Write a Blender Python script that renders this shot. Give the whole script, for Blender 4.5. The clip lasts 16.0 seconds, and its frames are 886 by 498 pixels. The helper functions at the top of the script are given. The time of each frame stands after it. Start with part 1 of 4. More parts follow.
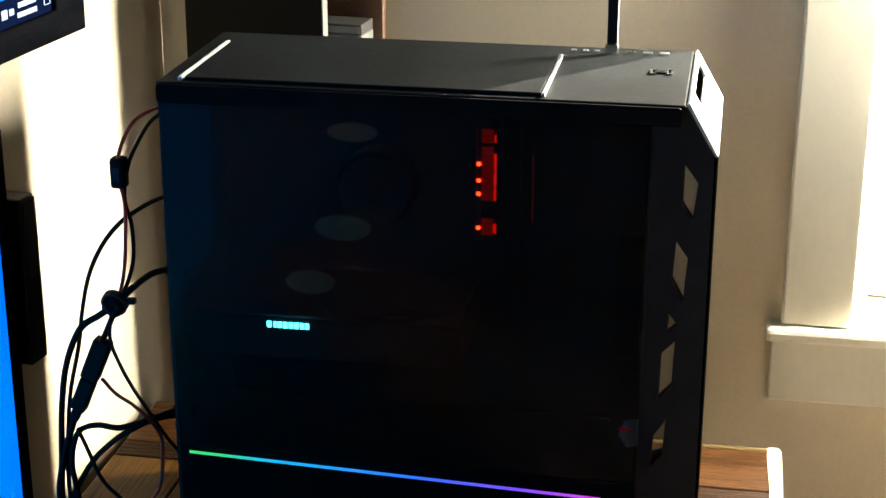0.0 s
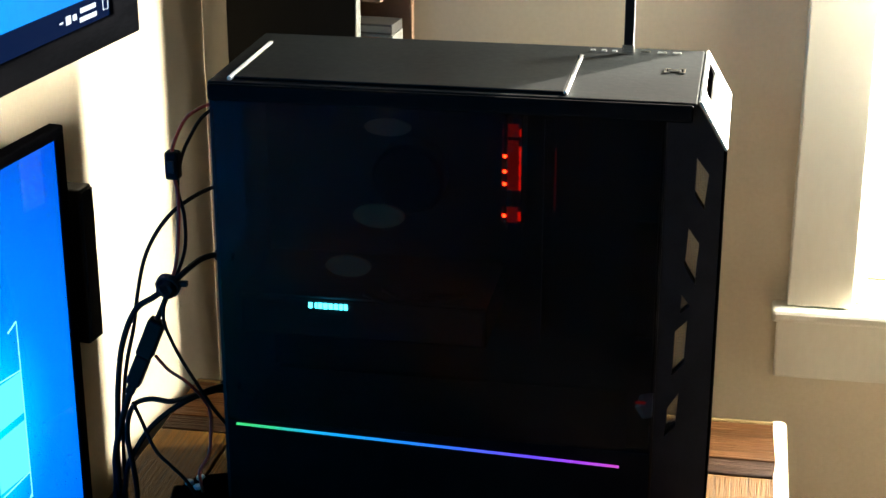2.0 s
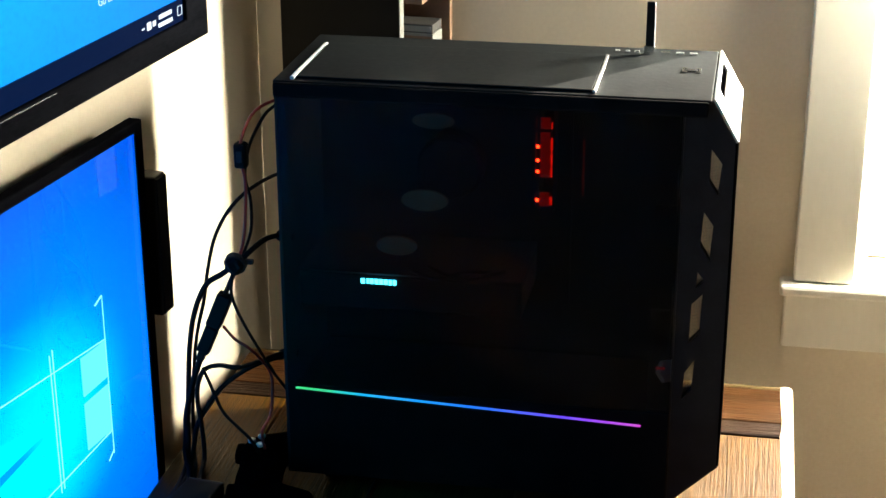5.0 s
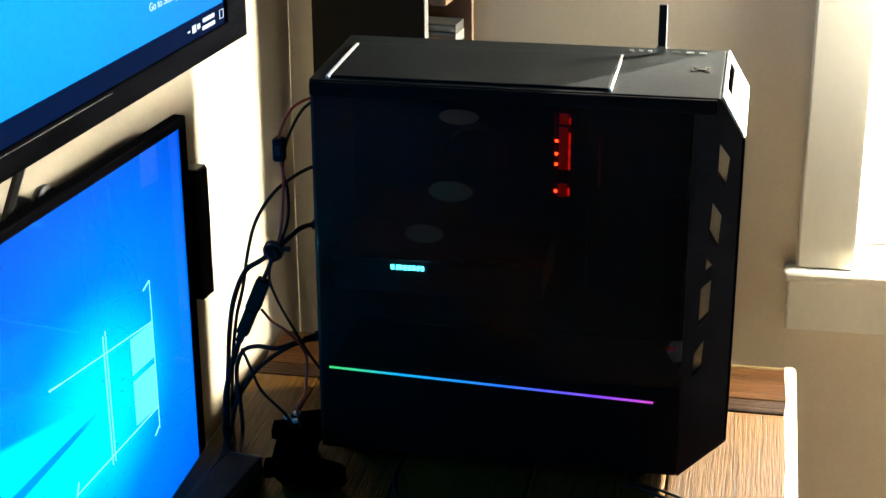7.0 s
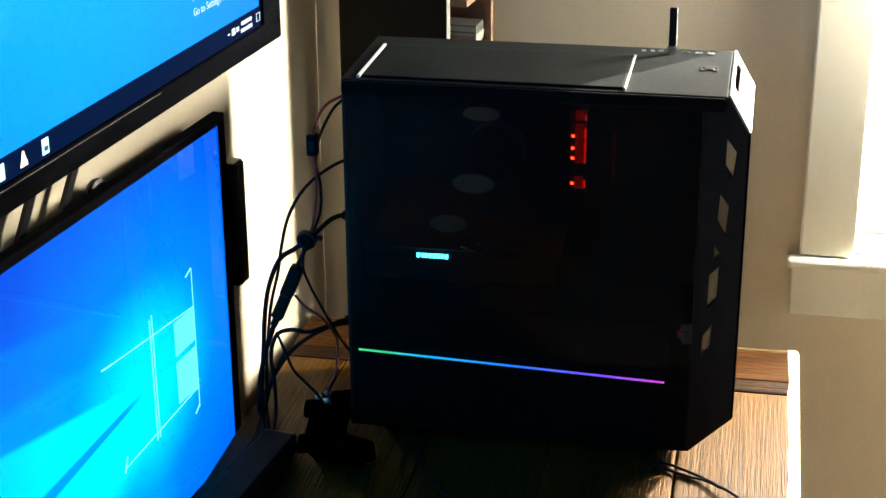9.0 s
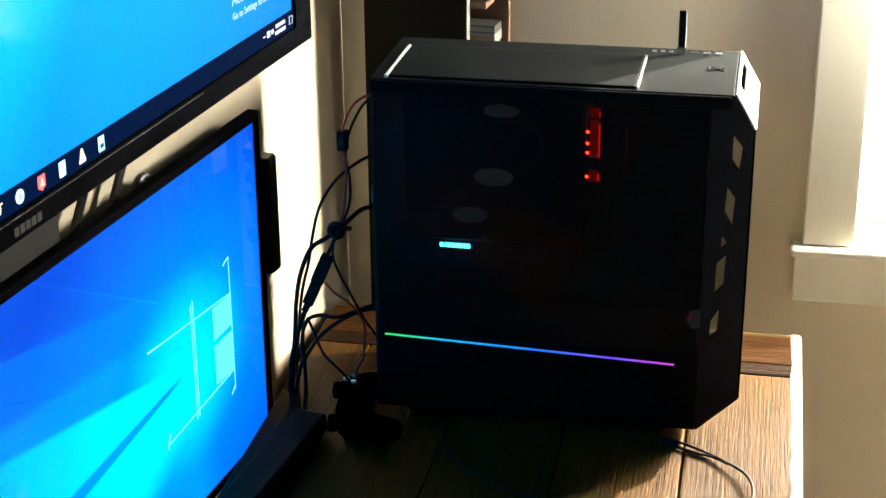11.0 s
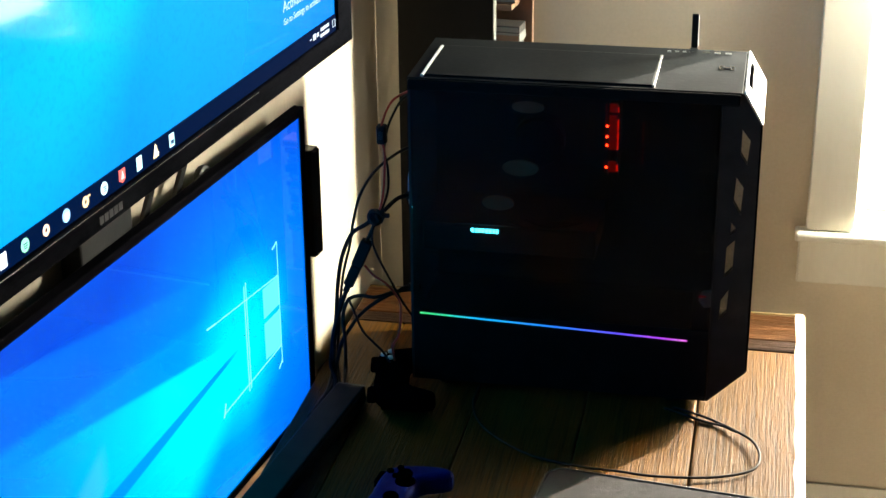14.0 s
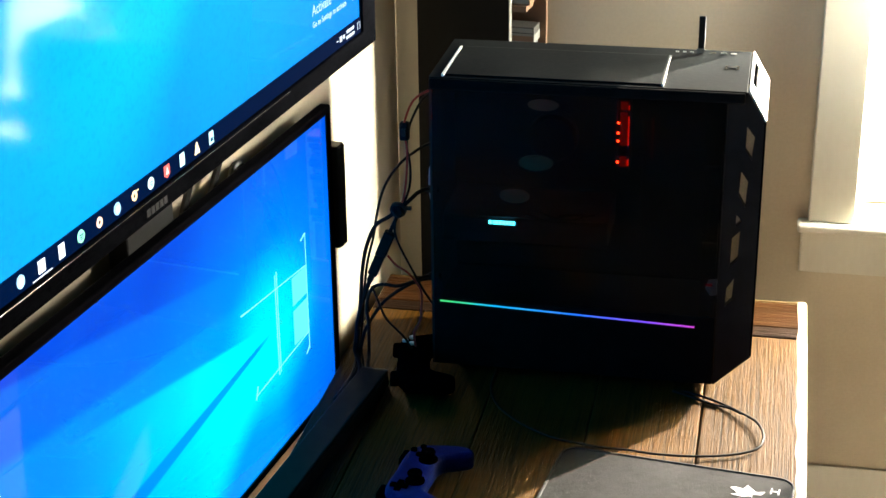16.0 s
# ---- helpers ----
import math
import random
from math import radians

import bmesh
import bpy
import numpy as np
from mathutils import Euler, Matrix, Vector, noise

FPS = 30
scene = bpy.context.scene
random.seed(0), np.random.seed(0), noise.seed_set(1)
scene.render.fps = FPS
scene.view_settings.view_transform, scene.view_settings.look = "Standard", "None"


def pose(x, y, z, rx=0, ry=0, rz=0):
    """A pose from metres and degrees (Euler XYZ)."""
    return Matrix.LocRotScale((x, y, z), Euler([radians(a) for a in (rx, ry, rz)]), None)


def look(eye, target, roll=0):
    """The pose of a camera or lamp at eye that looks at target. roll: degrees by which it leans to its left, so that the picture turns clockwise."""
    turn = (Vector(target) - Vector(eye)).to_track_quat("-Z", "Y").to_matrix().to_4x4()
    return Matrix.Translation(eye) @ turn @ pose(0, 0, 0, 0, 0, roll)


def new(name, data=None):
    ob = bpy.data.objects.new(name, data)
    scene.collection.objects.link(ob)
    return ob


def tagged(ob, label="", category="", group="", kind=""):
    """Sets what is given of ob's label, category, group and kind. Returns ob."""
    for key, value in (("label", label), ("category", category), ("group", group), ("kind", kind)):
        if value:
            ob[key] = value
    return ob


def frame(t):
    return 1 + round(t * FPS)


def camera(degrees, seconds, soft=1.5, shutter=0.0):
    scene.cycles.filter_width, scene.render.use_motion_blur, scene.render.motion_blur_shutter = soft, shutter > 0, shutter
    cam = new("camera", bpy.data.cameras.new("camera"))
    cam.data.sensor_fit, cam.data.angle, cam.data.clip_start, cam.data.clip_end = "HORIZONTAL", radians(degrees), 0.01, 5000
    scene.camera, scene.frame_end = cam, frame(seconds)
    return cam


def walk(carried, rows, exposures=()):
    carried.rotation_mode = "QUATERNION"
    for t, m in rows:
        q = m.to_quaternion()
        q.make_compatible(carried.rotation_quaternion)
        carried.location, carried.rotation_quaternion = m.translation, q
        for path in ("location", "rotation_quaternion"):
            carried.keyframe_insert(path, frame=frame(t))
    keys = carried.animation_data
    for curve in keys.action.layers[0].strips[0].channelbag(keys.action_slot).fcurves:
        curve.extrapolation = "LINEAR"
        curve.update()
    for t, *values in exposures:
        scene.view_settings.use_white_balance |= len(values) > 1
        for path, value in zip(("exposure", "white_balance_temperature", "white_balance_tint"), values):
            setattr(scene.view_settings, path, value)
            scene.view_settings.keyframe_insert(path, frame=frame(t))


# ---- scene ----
D = 0.75      # height of the desk top
EXPO = 3.0   # stops

# ---- camera and walk ----
cam = camera(29.2915, 16.0, soft=1.5)
PATH = [
    (0.0, pose(0.4912, -1.3703, 1.5845, 70.273, -0.135, 9.925)),
    (1.0, pose(0.4903, -1.4275, 1.6053, 70.010, -0.051, 10.026)),
    (2.0, pose(0.4903, -1.4851, 1.6279, 69.718, 0.015, 10.156)),
    (3.0, pose(0.4906, -1.5429, 1.6512, 69.426, 0.070, 10.293)),
    (4.0, pose(0.4910, -1.6011, 1.6747, 69.149, 0.119, 10.422)),
    (5.2, pose(0.4912, -1.6710, 1.7025, 68.849, 0.177, 10.556)),
    (6.5, pose(0.4909, -1.7470, 1.7320, 68.566, 0.240, 10.671)),
    (8.0, pose(0.4898, -1.8347, 1.7657, 68.281, 0.312, 10.770)),
    (9.0, pose(0.4889, -1.8931, 1.7883, 68.105, 0.358, 10.822)),
    (10.2, pose(0.4877, -1.9631, 1.8159, 67.895, 0.410, 10.882)),
    (11.5, pose(0.4866, -2.0389, 1.8467, 67.660, 0.460, 10.951)),
    (13.0, pose(0.4861, -2.1263, 1.8834, 67.378, 0.513, 11.046)),
    (14.5, pose(0.4866, -2.2142, 1.9205, 67.111, 0.571, 11.155)),
    (16.0, pose(0.4880, -2.3032, 1.9555, 66.931, 0.659, 11.250)),
]
walk(cam, PATH, exposures=[(0.0, EXPO), (16.0, EXPO)])

# ---- world, sun and daylight ----
SUN = Vector((0.66, 0.78, 0.42)).normalized()
world = bpy.data.worlds.new("world")
scene.world = world
world.use_nodes = True
wn = world.node_tree.nodes
sky = wn.new("ShaderNodeTexSky")
sky.sky_type = 'NISHITA'
sky.sun_disc = False
sky.sun_elevation = math.asin(SUN.z)
sky.sun_rotation = math.atan2(SUN.x, SUN.y)
world.node_tree.links.new(sky.outputs[0], wn["Background"].inputs[0])
wn["Background"].inputs[1].default_value = 0.035

sun_data = bpy.data.lights.new("sun", 'SUN')
sun_data.energy = 4.8
sun_data.angle = radians(0.6)
sun_data.color = (1.0, 0.9, 0.74)
sun = new("sun", sun_data)
sun.matrix_world = look(SUN * 20, (0, 0, 0))


def daylight(name, width, height, power, eye, target, color, spread=180.0):
    data = bpy.data.lights.new(name, 'AREA')
    data.shape, data.size, data.size_y, data.energy, data.color = 'RECTANGLE', width, height, power, color
    data.spread = radians(spread)
    ob = new(name, data)
    ob.matrix_world = look(eye, target)
    return ob


daylight("daylight_window", 0.17, 0.64, 5.4, (0.752, 0.476, D + 0.50), (-0.15, 0.20, D + 0.26), (1.0, 0.965, 0.81), 105.0)
# Added fill lamp in the window, aimed at the floor to brighten the wall.
daylight("daylight_sky", 0.40, 0.44, 8.5, (0.95, 0.52, D + 0.37), (1.05, -0.45, 0.0), (1.0, 0.95, 0.86), 75.0)


# ---- materials ----
def material(name):
    m = bpy.data.materials.new(name)
    m.use_nodes = True
    return m, m.node_tree.nodes, m.node_tree.links, m.node_tree.nodes["Principled BSDF"]


def surface(name, dark, light, scale=20.0, rough=0.6, bump=0.1, metal=0.0, stretch=(1, 1, 1), fine=8.0, coat=0.0,
            spec=0.5, spread=0.5, rough_var=0.12, per_object=0.0, bump_size=0.002, tint=(1.0, 1.0, 1.0), cut=0.0):
    """Two scales of noise mix two colours; the finer one gives relief and a change of gloss."""
    m, n, l, p = material(name)
    tc = n.new("ShaderNodeTexCoord")
    mp = n.new("ShaderNodeMapping")
    mp.inputs["Scale"].default_value = stretch
    l.new(tc.outputs["Object"], mp.inputs["Vector"])
    a = n.new("ShaderNodeTexNoise")
    a.inputs["Scale"].default_value, a.inputs["Detail"].default_value = scale, 5
    b = n.new("ShaderNodeTexNoise")
    b.inputs["Scale"].default_value, b.inputs["Detail"].default_value = scale * fine, 4
    vec = mp.outputs[0]
    if per_object:
        info = n.new("ShaderNodeObjectInfo")
        add = n.new("ShaderNodeVectorMath")
        add.operation = 'MULTIPLY_ADD'
        l.new(info.outputs["Random"], add.inputs[0])
        add.inputs[1].default_value = (7.3, 4.1, 9.7)
        l.new(vec, add.inputs[2])
        vec = add.outputs[0]
    l.new(vec, a.inputs["Vector"])
    l.new(vec, b.inputs["Vector"])
    mix = n.new("ShaderNodeMath")
    mix.operation = 'MULTIPLY_ADD'
    l.new(b.outputs["Fac"], mix.inputs[0])
    mix.inputs[1].default_value = spread
    l.new(a.outputs["Fac"], mix.inputs[2])
    ramp = n.new("ShaderNodeValToRGB")
    ramp.color_ramp.elements[0].position = 0.3 + spread * 0.3 + cut
    ramp.color_ramp.elements[1].position = 0.62 + spread * 0.6
    ramp.color_ramp.elements[0].color = (*dark, 1)
    ramp.color_ramp.elements[1].color = (*light, 1)
    l.new(mix.outputs[0], ramp.inputs[0])
    col = ramp.outputs[0]
    if per_object:
        hsv = n.new("ShaderNodeHueSaturation")
        var = n.new("ShaderNodeMapRange")
        var.inputs["To Min"].default_value, var.inputs["To Max"].default_value = 1 - per_object, 1 + per_object
        l.new(info.outputs["Random"], var.inputs["Value"])
        l.new(var.outputs[0], hsv.inputs["Value"])
        l.new(col, hsv.inputs["Color"])
        col = hsv.outputs[0]
    l.new(col, p.inputs["Base Color"])
    rr = n.new("ShaderNodeMapRange")
    rr.inputs["To Min"].default_value, rr.inputs["To Max"].default_value = max(0.02, rough - rough_var), min(1, rough + rough_var)
    l.new(b.outputs["Fac"], rr.inputs["Value"])
    l.new(rr.outputs[0], p.inputs["Roughness"])
    p.inputs["Metallic"].default_value = metal
    p.inputs["Specular IOR Level"].default_value = spec
    p.inputs["Specular Tint"].default_value = (*tint, 1)
    if coat:
        p.inputs["Coat Weight"].default_value, p.inputs["Coat Roughness"].default_value = coat, 0.2
    if bump:
        bp = n.new("ShaderNodeBump")
        bp.inputs["Strength"].default_value, bp.inputs["Distance"].default_value = bump, bump_size
        l.new(mix.outputs[0], bp.inputs["Height"])
        l.new(bp.outputs[0], p.inputs["Normal"])
    return m


def glow(name, color, strength, base=(0.006, 0.006, 0.006)):
    m, n, l, p = material(name)
    p.inputs["Base Color"].default_value = (*base, 1)
    p.inputs["Roughness"].default_value = 0.4
    p.inputs["Specular IOR Level"].default_value = 0.0
    p.inputs["Emission Color"].default_value = (*color, 1)
    p.inputs["Emission Strength"].default_value = strength
    return m


def glass(name, tint, rough=0.0, ior=1.14, film=0.0):
    m, n, l, p = material(name)
    p.inputs["Base Color"].default_value = (*tint, 1)
    p.inputs["Transmission Weight"].default_value = 1
    p.inputs["Roughness"].default_value = rough
    p.inputs["IOR"].default_value = ior
    p.inputs["Coat Weight"].default_value, p.inputs["Coat Roughness"].default_value = film, 0.45
    return m


WALL = surface("warm_beige_wall_paint", (0.49, 0.415, 0.295), (0.59, 0.51, 0.38), 3.0, 0.75, 0.25, fine=60, spread=0.35, bump_size=0.001)
# Unseen south and east walls, added dark to hold bounce light down.
UNSEEN_DARK = surface("unseen_dark_wall", (0.03, 0.02, 0.014), (0.07, 0.045, 0.03), 4.0, 0.6, 0.2, stretch=(4, 4, 0.4))
# Ceiling is out of view; its colour is darkened to weaken the bounce.
CEIL = surface("unseen_dark_ceiling", (0.10, 0.092, 0.078), (0.14, 0.128, 0.108), 3.0, 0.85, 0.2, fine=50)
TRIM = surface("cream_trim_paint", (0.52, 0.49, 0.40), (0.62, 0.59, 0.50), 6.0, 0.42, 0.12, fine=20, stretch=(1, 1, 0.3), spread=0.3)
# Floor is dark brown; its base is lightened to bounce light onto the wall.
FLOOR = surface("lightened_bounce_floor", (0.22, 0.19, 0.14), (0.40, 0.35, 0.27), 6.0, 0.45, 0.2, stretch=(6, 0.5, 1), per_object=0.2)
WOOD = surface("varnished_brown_wood", (0.0006, 0.0002, 0.0001), (0.054, 0.0235, 0.0034), 9.0, 0.40, 0.9, stretch=(30, 0.45, 6), fine=4, spread=0.9,
               spec=0.045, tint=(1.0, 0.58, 0.16), cut=0.10, per_object=0.18, bump_size=0.0016)
WOOD_END = surface("varnished_end_board", (0.0006, 0.0003, 0.0001), (0.034, 0.0135, 0.0042), 9.0, 0.44, 0.9, stretch=(0.5, 7, 6), fine=4, spread=0.9,
                   spec=0.07, tint=(1.0, 0.8, 0.6), per_object=0.12, bump_size=0.0015)
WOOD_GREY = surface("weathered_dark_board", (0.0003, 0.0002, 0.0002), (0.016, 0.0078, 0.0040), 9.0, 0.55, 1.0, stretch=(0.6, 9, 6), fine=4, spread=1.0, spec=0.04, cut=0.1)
# Yellowish base puts the glare on the desk's far edge into the wood.
WOOD_PALE = surface("far_edge_glare", (0.05, 0.03, 0.012), (0.13, 0.085, 0.035), 9.0, 0.5, 0.5, stretch=(0.7, 14, 6), fine=5, spread=0.8, spec=0.12)
# Worn edge; the pale base stands in for blown-out sun glare along it.
WOOD_EDGE_GLARE = surface("worn_wood_sun_glare", (0.30, 0.22, 0.13), (0.55, 0.46, 0.34), 12.0, 0.4, 0.4, stretch=(6, 0.6, 6), fine=5, spread=0.7)
WOOD_DARK = surface("dark_leg_wood", (0.03, 0.014, 0.008), (0.1, 0.05, 0.025), 8.0, 0.5, 0.3, stretch=(6, 6, 0.5))
STEEL = surface("black_coated_steel", (0.005, 0.0054, 0.0062), (0.012, 0.0128, 0.0145), 30.0, 0.5, 0.12, fine=12, spec=0.2)
STEEL_TOP = surface("dusty_black_steel", (0.0024, 0.0030, 0.0034), (0.0115, 0.0136, 0.0146), 9.0, 0.6, 0.14, fine=14, spread=0.7, spec=0.055)
# Darker copy of STEEL: shade on lower side and rail put into the colour.
STEEL_SHADED = surface("shaded_black_steel", (0.0012, 0.0013, 0.0016), (0.0050, 0.0054, 0.0062), 30.0, 0.55, 0.12, fine=12, spec=0.06)
BLACK = surface("black_plastic", (0.004, 0.004, 0.0045), (0.010, 0.010, 0.0105), 40.0, 0.45, 0.1, spec=0.3)
BEZEL = surface("dusty_black_bezel", (0.0010, 0.0011, 0.0016), (0.0052, 0.0055, 0.0072), 26.0, 0.6, 0.15, stretch=(0.4, 1, 2), spread=0.8, spec=0.0)
INSIDE = surface("matte_black_inside", (0.010, 0.0105, 0.012), (0.022, 0.023, 0.026), 30.0, 0.7, 0.1)
MATTE = surface("matte_black_front", (0.0005, 0.0005, 0.0005), (0.0012, 0.0012, 0.0012), 30.0, 0.9, 0.1, spec=0.0)
BOARD = surface("dark_circuit_board", (0.003, 0.004, 0.006), (0.012, 0.013, 0.016), 60.0, 0.5, 0.3)
ALU = surface("brushed_aluminium", (0.55, 0.55, 0.56), (0.72, 0.72, 0.72), 20.0, 0.38, 0.1, metal=0.85, stretch=(8, 1, 1))
FASCIA = surface("silver_white_fascia", (0.6, 0.6, 0.58), (0.75, 0.75, 0.73), 15.0, 0.4, 0.05)
CHROME = surface("worn_chrome", (0.6, 0.6, 0.6), (0.8, 0.8, 0.8), 60.0, 0.2, 0.05, metal=1.0)
RUBBER = surface("black_rubber", (0.003, 0.003, 0.003), (0.008, 0.0075, 0.007), 40.0, 0.62, 0.2, spec=0.12)
CABLE_RED = surface("dark_red_cable", (0.2, 0.014, 0.010), (0.38, 0.03, 0.02), 60.0, 0.5, 0.1)
CABLE_GREY = surface("grey_cable", (0.16, 0.16, 0.155), (0.26, 0.26, 0.25), 60.0, 0.5, 0.1)
FABRIC = surface("grey_black_cloth_mat", (0.0048, 0.0048, 0.0047), (0.0150, 0.0148, 0.0143), 70.0, 0.85, 0.8, fine=10, spread=1.0, bump_size=0.0008, spec=0.12)
FABRIC_EDGE = surface("black_stitched_edge", (0.0012, 0.0012, 0.0012), (0.009, 0.009, 0.009), 400.0, 0.8, 0.6)
PRINT = surface("white_print", (0.3, 0.3, 0.3), (0.5, 0.5, 0.5), 80.0, 0.7, 0.1)
SIGN = surface("dull_grey_print", (0.02, 0.02, 0.022), (0.035, 0.035, 0.038), 80.0, 0.5, 0.05, spec=0.2)
BAR_SHELL = surface("dark_grey_bar_shell", (0.0045, 0.0044, 0.0042), (0.0115, 0.0110, 0.0100), 30.0, 0.6, 0.1, spec=0.06)
GREY_PLASTIC = surface("light_grey_plastic", (0.32, 0.32, 0.31), (0.45, 0.45, 0.43), 50.0, 0.4, 0.1)
BLUE_PLASTIC = surface("blue_plastic", (0.0004, 0.005, 0.06), (0.0010, 0.012, 0.12), 40.0, 0.5, 0.06, spec=0.03)
MESH = surface("fine_grey_vent_mesh", (0.16, 0.16, 0.15), (0.32, 0.31, 0.29), 500.0, 0.6, 0.6)
OVAL = surface("pale_oval_plate", (0.42, 0.27, 0.16), (0.55, 0.38, 0.24), 40.0, 0.5, 0.1)
GROUND = surface("pale_dry_ground", (0.26, 0.26, 0.24), (0.38, 0.38, 0.35), 0.3, 0.9, 0.3)
PANE = glass("window_glass", (0.98, 0.99, 0.98), 0.0, 1.45)
TINTED = glass("smoked_tempered_glass", (0.36, 0.34, 0.325), ior=1.15, film=0.22)
RED_LED = glow("red_light", (1.0, 0.022, 0.004), 4.2)
RED_DIM = glow("dim_red_light", (1.0, 0.010, 0.004), 0.016)
RED_MID = glow("steady_red_light", (1.0, 0.006, 0.001), 0.16)
RED_FAINT = glow("faint_red_glint", (1.0, 0.01, 0.0), 0.007)
LOGO_LED = glow("cyan_light", (0.04, 0.72, 1.0), 3.2)
BOOKS = [surface("book_" + s, tuple(0.7 * v for v in c), c, 30.0, 0.6, 0.2, stretch=(1, 6, 1)) for s, c in (
    ("orange", (0.55, 0.22, 0.09)), ("cream", (0.34, 0.28, 0.19)), ("dark", (0.05, 0.045, 0.04)), ("grey", (0.2, 0.2, 0.18)),
    ("brown", (0.2, 0.11, 0.06)), ("white", (0.7, 0.68, 0.62)))]


class Net:
    """Short hand for chains of math nodes."""

    def __init__(self, m):
        self.n, self.l = m.node_tree.nodes, m.node_tree.links

    def f(self, op, a, b=0.0, c=0.0):
        k = self.n.new("ShaderNodeMath")
        k.operation = op
        for i, v in enumerate((a, b, c)):
            if isinstance(v, (int, float)):
                k.inputs[i].default_value = v
            else:
                self.l.new(v, k.inputs[i])
        return k.outputs[0]

    def step(self, v, lo, hi):
        k = self.n.new("ShaderNodeMapRange")
        k.interpolation_type = 'SMOOTHSTEP'
        k.inputs["From Min"].default_value, k.inputs["From Max"].default_value = lo, hi
        self.l.new(v, k.inputs["Value"])
        return k.outputs[0]

    def mix(self, fac, a, b):
        k = self.n.new("ShaderNodeMix")
        k.data_type = 'RGBA'
        if isinstance(fac, (int, float)):
            k.inputs[0].default_value = fac
        else:
            self.l.new(fac, k.inputs[0])
        for i, v in ((6, a), (7, b)):
            if isinstance(v, tuple):
                k.inputs[i].default_value = (*v, 1)
            else:
                self.l.new(v, k.inputs[i])
        return k.outputs[2]


def screen_material(name, centre, strength, rough, deep, mid, beam, reach, grain=0.2, crest=0.42):
    """A lit display: a blue wallpaper with rays that fan out to one side from a bright centre."""
    m, n, l, p = material(name)
    k = Net(m)
    tc = n.new("ShaderNodeTexCoord")
    sp = n.new("ShaderNodeSeparateXYZ")
    l.new(tc.outputs["Object"], sp.inputs[0])
    du = k.f('SUBTRACT', sp.outputs[0], centre[0])
    dv = k.f('SUBTRACT', sp.outputs[2], centre[1])
    dist = k.f('SQRT', k.f('ADD', k.f('MULTIPLY', du, du), k.f('MULTIPLY', k.f('MULTIPLY', dv, 1.3), k.f('MULTIPLY', dv, 1.3))))
    ang = k.f('ARCTAN2', dv, k.f('MULTIPLY', du, -1.0))          # 0 points to the left, up is positive
    fan = k.f('MULTIPLY', k.step(ang, crest, crest - 0.28), k.step(ang, -0.95, -0.5))
    halo = k.step(dist, reach, 0.05)
    near = k.step(dist, 0.26, 0.04)
    upper = k.f('MULTIPLY', k.step(ang, 0.62, 0.56), k.step(ang, 0.1, 0.3))
    gap = k.f('MULTIPLY', k.step(ang, -0.10, -0.08), k.step(ang, -0.03, -0.05))
    gap = k.f('MULTIPLY', gap, k.step(du, 0.0, -0.06))
    low = k.f('MULTIPLY', k.step(ang, -0.36, -0.33), k.step(ang, -0.22, -0.25))
    c = k.mix(halo, deep, mid)
    c = k.mix(k.f('MULTIPLY', fan, k.f('ADD', 0.35, k.f('MULTIPLY', halo, 0.65))), c, beam)
    c = k.mix(k.f('MULTIPLY', near, 0.8), c, beam)
    c = k.mix(k.f('MULTIPLY', upper, 0.7 * crest), c, beam)
    c = k.mix(k.f('MULTIPLY', low, 0.35), c, mid)
    c = k.mix(k.f('MULTIPLY', gap, 0.75), c, deep)
    nz = n.new("ShaderNodeTexNoise")
    nz.inputs["Scale"].default_value, nz.inputs["Detail"].default_value = 5.0, 3
    l.new(tc.outputs["Object"], nz.inputs["Vector"])
    c = k.mix(k.f('MULTIPLY', k.step(nz.outputs["Fac"], 0.35, 0.75), 0.22), c, mid)
    fz = n.new("ShaderNodeTexNoise")
    fz.inputs["Scale"].default_value, fz.inputs["Detail"].default_value = 130.0, 2
    l.new(tc.outputs["Object"], fz.inputs["Vector"])
    c = k.mix(k.f('MULTIPLY', k.step(fz.outputs["Fac"], 0.45, 0.75), grain), c, deep)
    p.inputs["Base Color"].default_value = (0.006, 0.006, 0.008, 1)
    p.inputs["Specular IOR Level"].default_value = 0.016
    p.inputs["Roughness"].default_value = rough
    l.new(c, p.inputs["Emission Color"])
    p.inputs["Emission Strength"].default_value = strength
    return m


